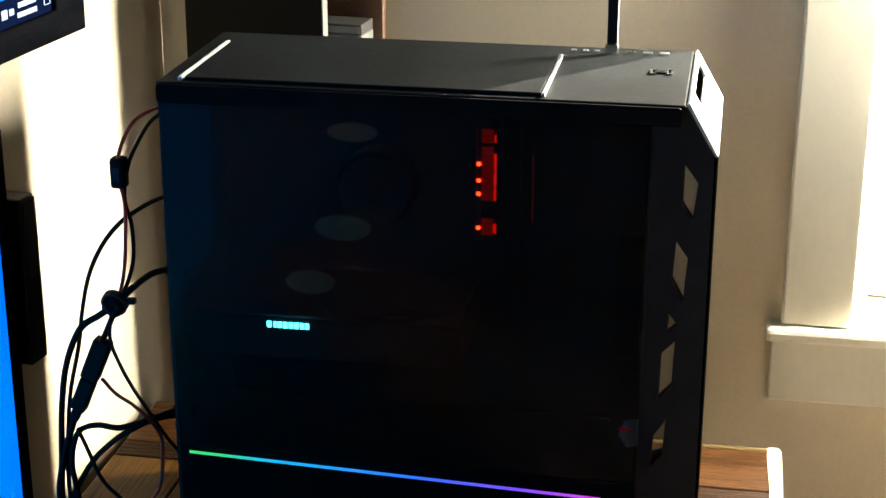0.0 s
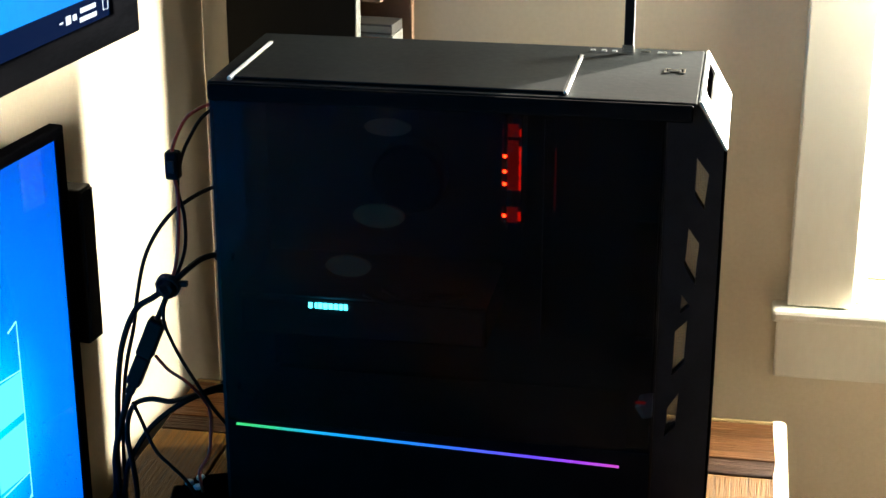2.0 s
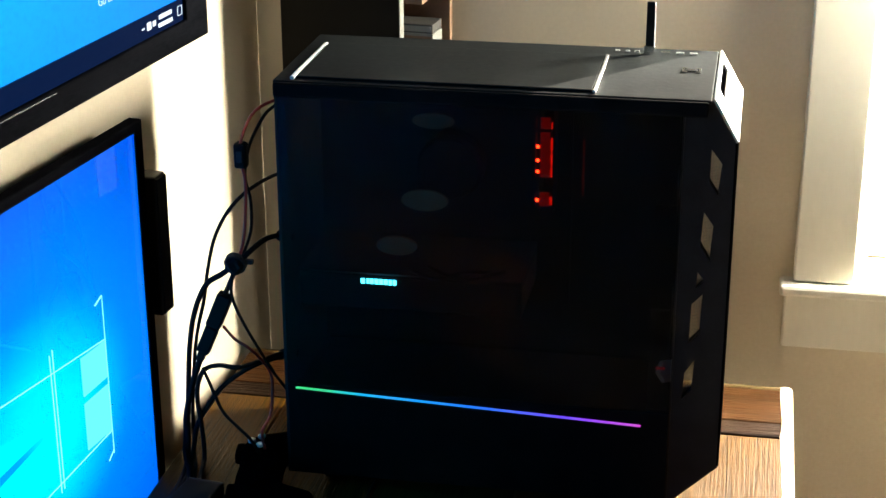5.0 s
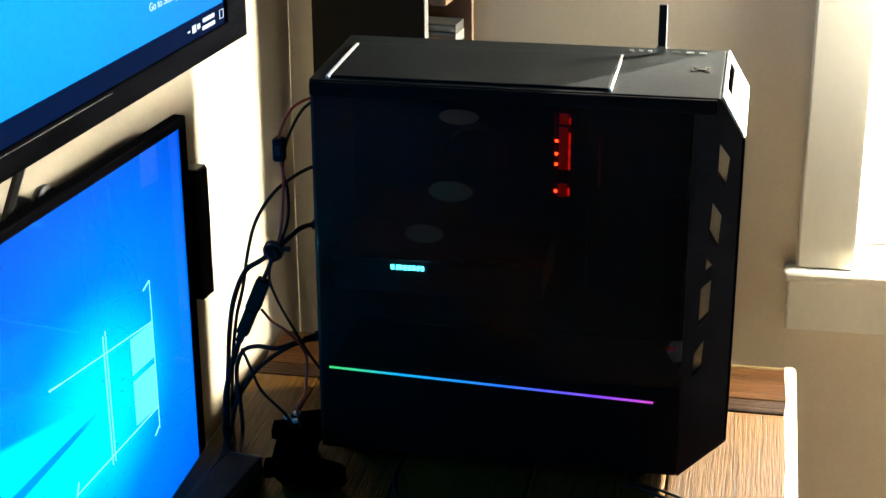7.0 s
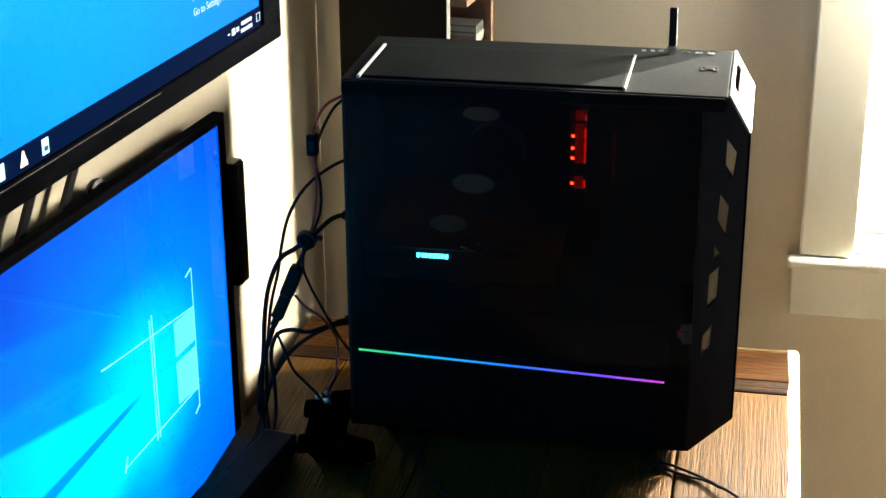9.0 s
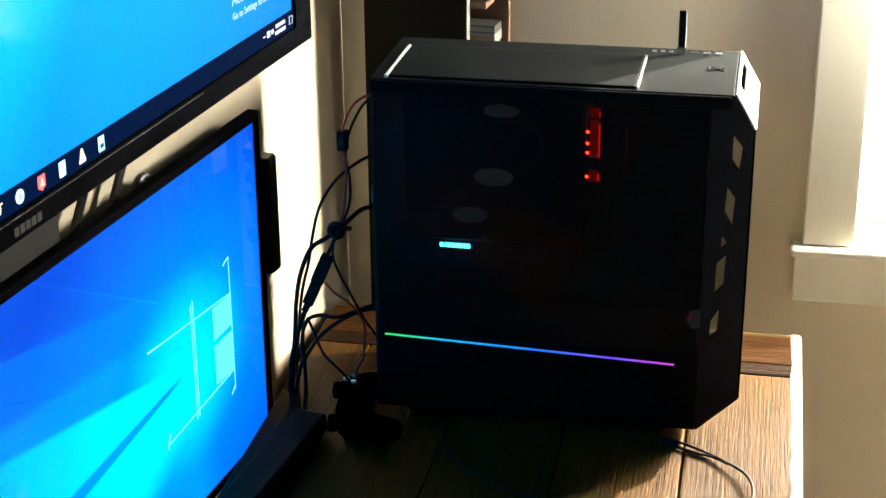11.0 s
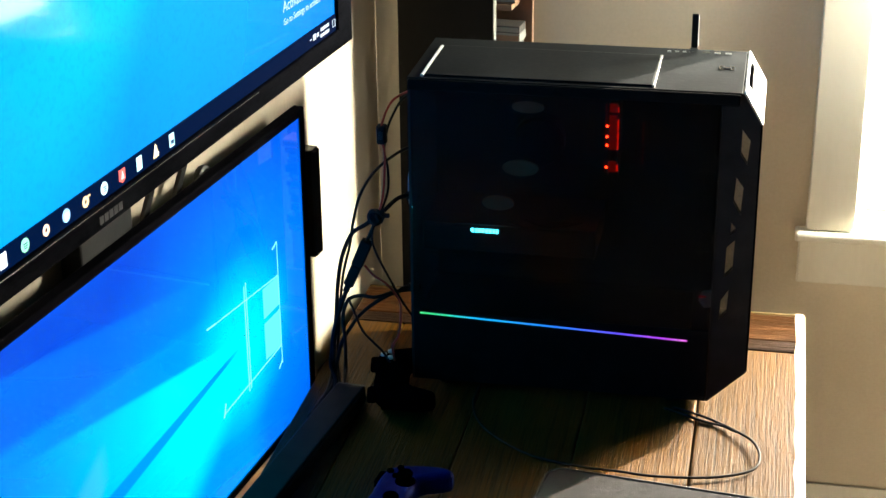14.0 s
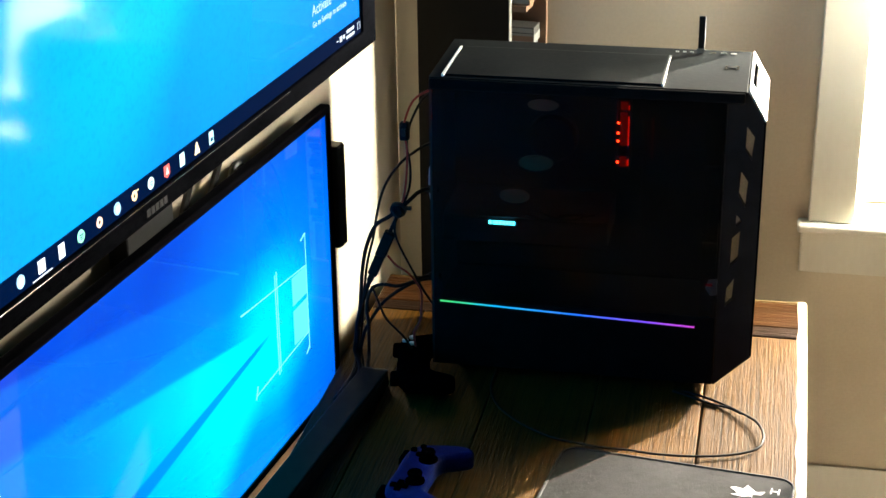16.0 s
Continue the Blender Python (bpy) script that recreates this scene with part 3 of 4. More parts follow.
pcp("front_panel", box(CL - 0.001, CL + 0.0015, 0.0, CW, CHB, CHC, 0.0006), MATTE)
low = slab([(CXB, 0.012), (CL + 0.0015, CHB - 0.0005), (CL - 0.003, CHB - 0.0005), (CXB - 0.003, 0.014)], (), CW - 0.0, pose(0, 0, 0))
pcp("lower_fascia", low, STEEL)
# inside
pcp("board_tray", box(0.006, 0.425, 0.168, 0.172, 0.112, CH - 0.006), INSIDE)
pcp("mainboard", box(0.02, 0.30, 0.160, 0.166, 0.165, 0.452), BOARD)
pcp("power_shroud", box(0.006, 0.425, 0.004, 0.166, 0.02, 0.108), INSIDE)
card = pcp("graphics_card", box(0.012, 0.262, 0.029, 0.158, 0.206, 0.248, 0.004), BLACK)
pcp("backplate", box(0.012, 0.262, 0.031, 0.158, 0.2485, 0.2505), BOARD, "", card)
for i, (x, w) in enumerate(((0.0870, 0.0042), (0.0925, 0.0024), (0.0968, 0.0042), (0.1022, 0.0042), (0.1076, 0.0042), (0.1128, 0.0042), (0.1180, 0.0036), (0.1228, 0.0036))):
    pcp("badge_bar", box(x - 0.0015 - w / 2, x - 0.0015 + w / 2, 0.0272, 0.0288, 0.2390, 0.2450, 0.0006), LOGO_LED, "glowing cyan badge bar", card)
for x, d0 in ((0.2660, 0.118), (0.2812, 0.118)):
    ram = pcp("memory_module", box(x - 0.002, x + 0.002, d0, 0.158, 0.300, 0.420, 0.0006), BLACK)
    if x < 0.275:
        for z in (0.3165, 0.3500, 0.3630, 0.3790):
            pcp("light_dot", lathe([(0.0013, 0), (0.0020, 0.0006), (0.0012, 0.0012)], 10, pose(x - 0.0002, d0 - 0.0002, z, 90)), RED_LED, "glowing red dot", ram)
            # Flat emissive disc draws the halo of light round each dot.
            pcp("dot_halo", lathe([(0.0036, 0), (0.0036, 0.0002)], 12, pose(x - 0.0002, d0 + 0.0012, z, 90)), RED_MID, "", ram)
        for z0, z1 in ((0.308, 0.324), (0.342, 0.394), (0.398, 0.411)):
            pcp("light_bar", box(x - 0.0030, x + 0.0125, d0 + 0.004, d0 + 0.006, z0, z1), RED_DIM, "dim red glow bar", ram)
    else:
        for z0, z1, w in ((0.3115, 0.3215, 0.0016), (0.3440, 0.3555, 0.0013), (0.3555, 0.3590, 0.0007), (0.3590, 0.3715, 0.0014), (0.3715, 0.3750, 0.0007), (0.3750, 0.3900, 0.0013), (0.4000, 0.4080, 0.0009)):
            pcp("light_bar", box(x - w, x + w, d0 - 0.0022, d0 - 0.0004, z0 + 0.0002, z1 - 0.0002, 0.0005), RED_MID, "glowing red light bar", ram)
# Faint red glint on an inner edge, put in as emission; no lamp here.
pcp("drive_bay_edge", box(0.318, 0.3192, 0.10, 0.101, 0.33, 0.395), RED_FAINT)
pcp("bay_divider", box(0.4296, 0.4306, 0.005, 0.1845, 0.02, 0.466), INSIDE)
cooler = pcp("cpu_cooler", lathe([(0.036, 0.0), (0.038, 0.004), (0.038, 0.03), (0.034, 0.036)], 28, pose(0.165, 0.158, 0.345, 90)), BLACK)
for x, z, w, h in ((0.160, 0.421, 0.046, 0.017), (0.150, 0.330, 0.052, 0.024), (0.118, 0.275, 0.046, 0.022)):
    pcp("cooler_cover", slab([(x + w / 2 * math.cos(a * math.pi / 14), z + h / 2 * math.sin(a * math.pi / 14)) for a in range(28)], (), 0.004, pose(0, 0.055, 0)), OVAL, "pale oval plate behind the glass")
for z in (0.165, 0.285, 0.405):
    fan = pcp("front_fan", slab(rounded(0.118, 0.118, 0.01), [circle(0.054, 24)], 0.022, pose(0.424, 0.092, z, 0, 0, 90)), BLACK)
    pcp("fan_hub", lathe([(0.018, 0), (0.02, 0.004), (0.02, 0.018)], 18, pose(0.403, 0.092, z, 0, 90)), BLACK, "", fan)
    for k in range(7):
        blade = box(0.018, 0.052, -0.008, 0.008, 0.0, 0.0015)
        bmesh.ops.transform(blade, matrix=pose(0.412, 0.092, z, 0, 90, 0) @ pose(0, 0, 0, 0, 0, k * 360 / 7) @ pose(0, 0, 0, 28), verts=blade.verts)
        pcp("blade", blade, BLACK, "", fan)
pcp("pump_cap", lathe([(0.013, 0), (0.014, 0.002), (0.011, 0.008)], 6, pose(0.4225, 0.022, 0.163, 70, 0, 25)), FASCIA, "small grey hexagonal cap")
pcp("cap_light", box(0.411, 0.421, 0.0105, 0.0115, 0.1695, 0.1720), RED_DIM, "dim red light")
pcp("inner_lead", tube([(0.14, 0.025, 0.259), (0.17, 0.020, 0.253), (0.20, 0.025, 0.261), (0.225, 0.045, 0.255)], 0.0022), RUBBER)
pcp("inner_lead", tube([(0.16, 0.025, 0.265), (0.185, 0.020, 0.257), (0.21, 0.025, 0.255), (0.24, 0.055, 0.253)], 0.0022), RUBBER)

# stick aerial that stands on the case
stick = tagged(root("usb_aerial", 0.3805, 0.1736, D + CH + 0.0012), "thin black aerial stick with a metal plug on the tower", "aerial")
part("plug", box(-0.006, 0.006, -0.0025, 0.0025, 0.0, 0.008, 0.0005), CHROME, stick, "bright metal plug")
part("stick", box(-0.0045, 0.0045, -0.002, 0.002, 0.0082, 0.057, 0.0009), BLACK, stick)
part("stick_edge", box(0.0046, 0.0054, -0.0015, 0.0015, 0.010, 0.056, 0.0003), GREY_PLASTIC, stick, "light grey edge")

# ---- wall-hung television ----
YAW = 83.7
tv = tagged(root("television", -0.1005, 0.0986, D + 0.4918, YAW), "large black flat television showing a blue desktop", "television")
TW, TH = 1.30, 0.72
TV_SCREEN = screen_material("television_picture", (-0.46, 0.36), 0.176, 0.07, (0.0, 0.20, 0.90), (0.0, 0.40, 1.0), (0.0, 0.62, 1.0), 0.75)
part("bezel", slab(rect(-TW, 0, 0.004, TH), [rect(-TW + 0.02, -0.053, 0.031, TH - 0.02)], 0.014, pose(0, 0, 0), 0.002), BEZEL, tv, "black bezel with dusty lower edge")
part("bezel_line", box(-TW + 0.15, -0.34, -0.0012, 0.0, 0.0276, 0.0289), CHROME, tv, "thin bright line along part of the bezel")
part("back_panel", box(-TW + 0.003, -0.003, 0.0141, 0.0165, 0.007, 0.0595), BLACK, tv)
part("back_cover", box(-TW + 0.004, -0.004, 0.0142, 0.048, 0.06, TH - 0.004, 0.006), BLACK, tv)
part("screen", box(-TW + 0.02, -0.053, 0.006, 0.0135, 0.031, TH - 0.02), TV_SCREEN, tv, "lit blue desktop picture")
BAR = glow("taskbar_dark", (0.0, 0.022, 0.12), 0.055, (0.002, 0.002, 0.003))
TXT = glow("screen_text", (0.75, 0.88, 1.0), 0.20)
part("taskbar", box(-TW + 0.02, -0.053, 0.0048, 0.0056, 0.031, 0.055), BAR, tv, "dark taskbar strip")


def icon(kind, x, col, col2):
    """Small lit taskbar sign: a plain plate with a simple inner mark."""
    c1 = glow("icon_light", col, 0.32)
    shape = {"disc": circle(0.0072, 16, x, 0.0452), "square": rect(x - 0.0066, x + 0.0066, 0.0385, 0.052), "tall": rect(x - 0.0058, x + 0.0058, 0.0375, 0.0530),
             "cone": [(x - 0.0065, 0.0385), (x + 0.0065, 0.0385), (x + 0.0012, 0.053), (x - 0.0012, 0.053)],
             "shield": [(x, 0.037), (x + 0.0066, 0.0405), (x + 0.0066, 0.0525), (x - 0.0066, 0.0525), (x - 0.0066, 0.0405)],
             "ring": circle(0.0062, 14, x, 0.0450)}[kind]
    holes = [circle(0.0026, 10, x, 0.0450)] if kind == "ring" else []
    ob = part("taskbar_icon", slab(shape, holes, 0.0006, pose(0, 0.0040, 0)), c1, tv)
    if col2:
        c2 = glow("icon_mark", col2, 0.3)
        mark = {"disc": [rect(x - 0.004, x + 0.004, 0.0465, 0.0476), rect(x - 0.0036, x + 0.0036, 0.0440, 0.0450), rect(x - 0.003, x + 0.003, 0.0418, 0.0427)],
                "shield": [[(x - 0.0032, 0.042), (x + 0.0032, 0.042), (x, 0.0505)]], "square": [rect(x - 0.004, x + 0.004, 0.0405, 0.0435)],
                "tall": [rect(x - 0.0035, x + 0.0035, 0.041, 0.0455)], "cone": [rect(x - 0.005, x + 0.005, 0.0415, 0.0435)], "ring": [rect(x + 0.002, x + 0.009, 0.0490, 0.0506)]}[kind]
        for s in mark:
            part("icon_mark", slab(s, (), 0.0004, pose(0, 0.0034, 0)), c2, ob)
    for o in (ob, *ob.children):
        o.data.transform(Matrix.Translation((0, 0, -0.0025)))
    return ob


white, cyan, dk = (0.8, 0.92, 1.0), (0.45, 0.85, 0.85), (0.02, 0.05, 0.12)
for i, (kind, a, b) in enumerate((("tall", cyan, dk), ("cone", (1.0, 0.8, 0.45), (0.9, 0.9, 0.9)), ("tall", (0.5, 0.9, 0.9), None), ("shield", (0.8, 0.12, 0.10), (0.9, 0.7, 0.65)),
                                  ("disc", (0.55, 0.85, 0.85), dk), ("ring", (1.0, 0.7, 0.35), (1.0, 0.7, 0.35)), ("disc", (0.3, 0.65, 1.0), (0.9, 0.95, 1.0)), ("ring", (1.0, 0.62, 0.42), None),
                                  ("disc", (0.25, 0.8, 0.5), dk), ("tall", white, None), ("square", white, None), ("disc", (0.35, 0.7, 0.95), white))):
    icon(kind, -0.574 - 0.0400 * i, a, b)
part("active_bar", box(-0.993, -0.955, 0.0040, 0.0046, 0.0318, 0.0332), TXT, tv)
# clock and tray signs, too small to read: plain bars
for x0, x1, z0, z1 in ((-0.115, -0.085, 0.0475, 0.0520), (-0.117, -0.084, 0.0392, 0.0435), (-0.070, -0.060, 0.0412, 0.0416), (-0.070, -0.060, 0.0508, 0.0512), (-0.0704, -0.0700, 0.0412, 0.0512), (-0.0604, -0.0600, 0.0412, 0.0512),
                       (-0.143, -0.134, 0.0420, 0.0500), (-0.130, -0.123, 0.0435, 0.0490), (-0.155, -0.149, 0.0450, 0.0465)):
    part("tray_sign", box(x0 + 0.004, x1 + 0.004, 0.0040, 0.0046, z0 - 0.003, z1 - 0.003), TXT, tv)


def lettering(name, text, size, x, z, parent, mat, y=0.0045):
    c = bpy.data.curves.new(name, 'FONT')
    c.body, c.size, c.extrude = text, size, 0.0002
    tmp = bpy.data.objects.new("tmp", c)
    me = bpy.data.meshes.new_from_object(tmp)
    bpy.data.objects.remove(tmp)
    bpy.data.curves.remove(c)
    b = bmesh.new()
    b.from_mesh(me)
    bpy.data.meshes.remove(me)
    bmesh.ops.transform(b, matrix=pose(x, y, z, 90), verts=b.verts)
    return part(name, b, mat, parent)


FAINT = glow("faint_screen_text", (0.45, 0.72, 1.0), 0.2)
lettering("notice_text", "Activate", 0.0215, -0.238, 0.103, tv, FAINT)
part("notice_text_bar", box(-0.146, -0.0565, 0.0040, 0.0046, 0.1045, 0.1155), FAINT, tv)
lettering("notice_text", "Go to Settings to activate", 0.0125, -0.238, 0.086, tv, FAINT)
part("notice_text_bar", box(-0.084, -0.0555, 0.0040, 0.0046, 0.0865, 0.0940), FAINT, tv)
# maker's sign on the bezel: plain bars
for i in range(5):
    part("bezel_sign", box(-0.757 + i * 0.0104, -0.749 + i * 0.0104, -0.0006, 0.0, 0.0105, 0.0190), SIGN, tv)

# wall bracket that carries the television
mount = tagged(root("wall_bracket", -0.2605, -0.52, D + 0.41, WYAW), "black steel wall bracket behind the displays", "bracket")
part("column", box(0.001, 0.028, -0.062, 0.060, -0.16, 0.30, 0.003), BLACK, mount)
for y0, z0, y1, z1 in ((0.080, -0.035, 0.150, 0.055), (0.165, -0.035, 0.240, 0.055)):
    part("arm", tube([(0.016, y0, z0), (0.016, y1, z1)], 0.0055, 6, 1), BLACK, mount)
part("hook", tube([(0.02, 0.235, -0.03), (0.02, 0.250, 0.008), (0.02, 0.275, 0.006), (0.02, 0.30, -0.03)], 0.005), BLACK, mount)
part("base_strip", box(0.001, 0.012, 0.0605, 0.32, -0.06, -0.035, 0.002), BLACK, mount)

# ---- lower display ----
MW, MH = 1.05, 0.4685
mon = tagged(root("monitor", -0.1507, 0.0073, D - 0.046, YAW - 0.8), "black framed monitor showing a blue desktop wallpaper", "monitor")
MON_SCREEN = wallpaper_material("monitor_picture", 0.184, 0.035)
part("frame", slab(rect(-MW, 0, 0, MH), [rect(-MW + 0.013, -0.0145, 0.011, MH - 0.0125)], 0.016, pose(0, 0, 0), 0.0022), BEZEL, mon, "black plastic frame with dusty top edge")
part("back_panel", box(-MW + 0.003, -0.003, 0.0161, 0.0190, 0.003, MH - 0.003), BLACK, mon)
part("back_cover", box(-MW + 0.006, -0.09, 0.0192, 0.024, 0.03, MH - 0.10, 0.002), BLACK, mon)
part("screen", box(-MW + 0.013, -0.0145, 0.0035, 0.0155, 0.011, MH - 0.0125), MON_SCREEN, mon, "lit blue wallpaper picture")
part("corner_sign", box(-0.0345, -0.0215, 0.0024, 0.0032, 0.0150, 0.0162), TXT, mon)
part("corner_sign", box(-0.0345, -0.0215, 0.0024, 0.0032, 0.0175, 0.0187), TXT, mon)
PALE = glow("wallpaper_pale", (0.10, 0.66, 1.0), 0.21)
LINE = glow("wallpaper_line", (0.22, 0.90, 1.0), 0.25)


def strokes(x0, z0, x1, z1, w):
    d = Vector((x1 - x0, z1 - z0)).normalized() * w * 0.36
    part("wallpaper_line", slab([(x0 - d.y, z0 + d.x), (x0 + d.y, z0 - d.x), (x1 + d.y, z1 - d.x), (x1 - d.y, z1 + d.x)], (), 0.0004, pose(0, 0.0028, 0)), LINE, mon)


# wallpaper sign: four panes split by a cross, drawn as plain outlines
LX0, LX1, CX = -0.325, -0.110, -0.219
strokes(CX - 0.0030, 0.128, CX - 0.0030, 0.284, 0.0014)
strokes(CX + 0.0030, 0.130, CX + 0.0030, 0.288, 0.0014)
strokes(LX0, 0.271, LX1, 0.2545, 0.0014)
strokes(-0.300, 0.133, LX1, 0.146, 0.0014)
strokes(LX1, 0.118, LX1, 0.305, 0.0009)
strokes(LX1 - 0.016, 0.299, LX1, 0.305, 0.0024)
strokes(LX1 - 0.012, 0.114, LX1, 0.122, 0.0022)
strokes(LX0 - 0.012, 0.2725, LX0 + 0.014, 0.2700, 0.0026)
strokes(-0.304, 0.128, -0.296, 0.146, 0.0022)
for low, high in (((0.210, 0.2105), (0.2545, 0.2530)), ((0.1475, 0.1465), (0.2020, 0.2025))):
    part("wallpaper_pane", slab([(-0.163, low[0]), (LX1 - 0.0006, low[1]), (LX1 - 0.0006, high[1]), (-0.163, high[0])], (), 0.0003, pose(0, 0.0031, 0)), PALE, mon)
part("wall_plate", box(-0.60, -0.48, 0.0245, 0.030, 0.14, 0.26, 0.001), BLACK, mon)

# slim bar on the desk below the displays
bar = tagged(root("soundbar", -0.1065, -0.318, D, -7.0), "slim dark grey soundbar lying on the desk", "soundbar")
part("body", box(-0.022, 0.022, -0.25, 0.25, 0.002, 0.030, 0.003), BAR_SHELL, bar)
part("grille", box(0.0222, 0.0232, -0.24, 0.24, 0.006, 0.026), FABRIC_EDGE, bar)
part("end_cap", box(-0.021, 0.021, 0.2502, 0.254, 0.003, 0.029, 0.001), BLACK, bar)
for y in (-0.2, 0.2):
    part("foot", box(-0.015, 0.015, y - 0.012, y + 0.012, 0.0, 0.0018), RUBBER, bar)

# black box on the wall beside the monitor
spk = tagged(root("wall_speaker", -0.1905, 0.0476, D + 0.1816, WYAW), "small black box speaker fixed to the cream wall", "speaker")
part("body", box(0.016, 0.046, -0.020, 0.006, 0.002, 0.168, 0.002), BLACK, spk)
part("front_cloth", box(0.0462, 0.0482, -0.018, 0.004, 0.005, 0.165), FABRIC_EDGE, spk)
part("bracket", box(0.001, 0.0158, -0.014, 0.0, 0.05, 0.12), BLACK, spk)

# ---- media tower behind the computer ----
SHX, SHY, SHR = 0.0, 0.396, -6.0
shelf = tagged(root("media_shelf", SHX, SHY, 0, SHR), "narrow black media shelf packed with books and cases", "shelf")
sx0, sx1, sy0, sy1, sh = -0.093, 0.064, -0.036, 0.036, 1.75
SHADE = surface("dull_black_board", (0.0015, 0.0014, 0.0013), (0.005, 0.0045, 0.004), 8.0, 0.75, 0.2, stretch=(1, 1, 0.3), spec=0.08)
part("side_panel", box(sx0, sx1, sy0, sy0 + 0.014, 0, sh, 0.001), SHADE, shelf)
# Light caught by the panel's front edge is put in as a grey strip.
part("edge_band", box(sx1 + 0.0002, sx1 + 0.0020, sy0 - 0.0006, sy0 + 0.0144, 0, sh, 0.0008), BOOKS[3], shelf, "front edge, its light put in as light grey")
part("side_panel", box(sx0, 0.112, sy1 - 0.010, sy1, 0, sh, 0.001), BOOKS[4], shelf, "brown wooden side board")
part("back_panel", box(sx0, sx0 + 0.006, sy0 + 0.0145, sy1 - 0.0105, 0, sh), SHADE, shelf)
levels = [0.05, 0.30, 0.55, 0.80, 1.00, 1.085, 1.225, 1.305, 1.45, 1.60, 1.735]
for z in levels:
    part("shelf_board", box(sx0 + 0.0065, 0.090, sy0 + 0.0145, sy1 - 0.0105, z, z + 0.010, 0.0008), BOOKS[4], shelf)
rng = random.Random(5)
inside = pose(SHX, SHY, 0, 0, 0, SHR)
for z, zn in zip(levels, levels[1:]):
    zt = z + 0.0104
    if zn - z < 0.24:
        while True:
            h = rng.uniform(0.007, 0.016)
            if zt + h > zn - rng.uniform(0.006, 0.03):
                break
            b = tagged(root("disc_case"), "flat case lying in a stack on the shelf", "case", "cases on the shelf")
            b.matrix_world = inside @ pose(0, rng.uniform(-0.002, 0.002), zt)
            end = rng.uniform(0.083, 0.103)
            tone = BOOKS[rng.choice((0, 4, 2, 2, 2, 2, 4, 2, 3))]
            part("cover", box(-0.04, end, -0.018, 0.021, 0, h, 0.0008), tone, b)
            part("sleeve", box(-0.03, end - 0.002, -0.0187, -0.0182, h * 0.2, h * 0.8), BOOKS[rng.choice((2, 4, 3, 2))], b)
            zt += h + 0.0004
        continue
    y = sy0 + 0.0165
    while y < sy1 - 0.024:
        w = rng.uniform(0.010, 0.016)
        h = min(zn - z - 0.03, rng.uniform(0.12, 0.19))
        b = tagged(root("book"), "upright book with a plain spine on the shelf", "book", "books on the shelf")
        b.matrix_world = inside @ pose(rng.uniform(-0.006, 0.0), y + w / 2, zt)
        part("cover", box(-0.055, 0.092, -w / 2 + 0.0003, w / 2 - 0.0003, 0, h, 0.0012), BOOKS[rng.choice((0, 1, 1, 4, 5, 3, 0))], b)
        part("pages", box(-0.052, 0.088, -w / 2 + 0.002, w / 2 - 0.002, h + 0.0001, h + 0.0006), BOOKS[5], b)
        y += w + 0.0006

# ---- cables behind the computer ----
CY = 0.03


def cable(name, points, r, mat, label, plugs=()):
    c = tagged(root(name, *points[0]), label, "cable", "cables beside the tower")
    o = Vector(points[0])
    part("sheath", tube([Vector(q) - o for q in points], r, 8, 7), mat, c, smooth=True)
    for a, b, pr in plugs:
        part("ferrule", tube([Vector(a) - o, Vector(b) - o], pr, 10, 1), RUBBER, c)
    return c


def cp(x, z, y=0.0):
    """A point of the hanging bundle, which leans out from the tower's rear towards the room."""
    w = 0.045 * min(1.0, max(0.0, -x / 0.045)) * min(1.0, z / 0.06)
    return (x + w * (0.49 - x) / 1.83, CY + y - w, D + z + w * (1.02 - z) / 1.83)


cable("audio_cable", [cp(0.002, 0.447), cp(-0.020, 0.437), cp(-0.034, 0.424), cp(-0.045, 0.400), cp(-0.049, 0.378), cp(-0.044, 0.350), cp(-0.0455, 0.31), cp(-0.050, 0.275), cp(-0.058, 0.252), cp(-0.066, 0.23), cp(-0.074, 0.213)],
      0.0017, CABLE_RED, "dark red audio cable hanging from the tower")
cable("audio_cable", [cp(0.002, 0.443, 0.006), cp(-0.018, 0.428, 0.006), cp(-0.032, 0.405, 0.006), cp(-0.041, 0.383, 0.006), cp(-0.046, 0.352, 0.006), cp(-0.041, 0.325, 0.006), cp(-0.042, 0.29, 0.006), cp(-0.052, 0.26, 0.004), cp(-0.060, 0.245, 0.004)],
      0.0018, RUBBER, "black audio cable hanging from the tower")
clip = tagged(root("cable_clip", *cp(-0.0478, 0.378, 0.002)), "small black ferrite clip on the audio cables", "clip")
part("shell", box(-0.007, 0.007, -0.007, 0.007, -0.014, 0.014, 0.003), RUBBER, clip)
part("latch", box(-0.003, 0.003, -0.0085, -0.0068, -0.006, 0.006, 0.0005), BLACK, clip)
cable("power_cable", [cp(0.002, 0.284, 0.01), cp(-0.013, 0.284, 0.01), cp(-0.028, 0.279, 0.006), cp(-0.043, 0.266), cp(-0.056, 0.253), cp(-0.075, 0.238), cp(-0.096, 0.222), cp(-0.112, 0.185), cp(-0.120, 0.14), cp(-0.124, 0.09), cp(-0.128, 0.045), cp(-0.128, 0.010, -0.006), cp(-0.122, 0.0035, -0.04), cp(-0.118, 0.0035, -0.09), cp(-0.124, 0.0035, -0.16)],
      0.0031, RUBBER, "thick black power cable looping to the desk", [(cp(0.002, 0.284, 0.01), cp(-0.012, 0.284, 0.01), 0.006)])
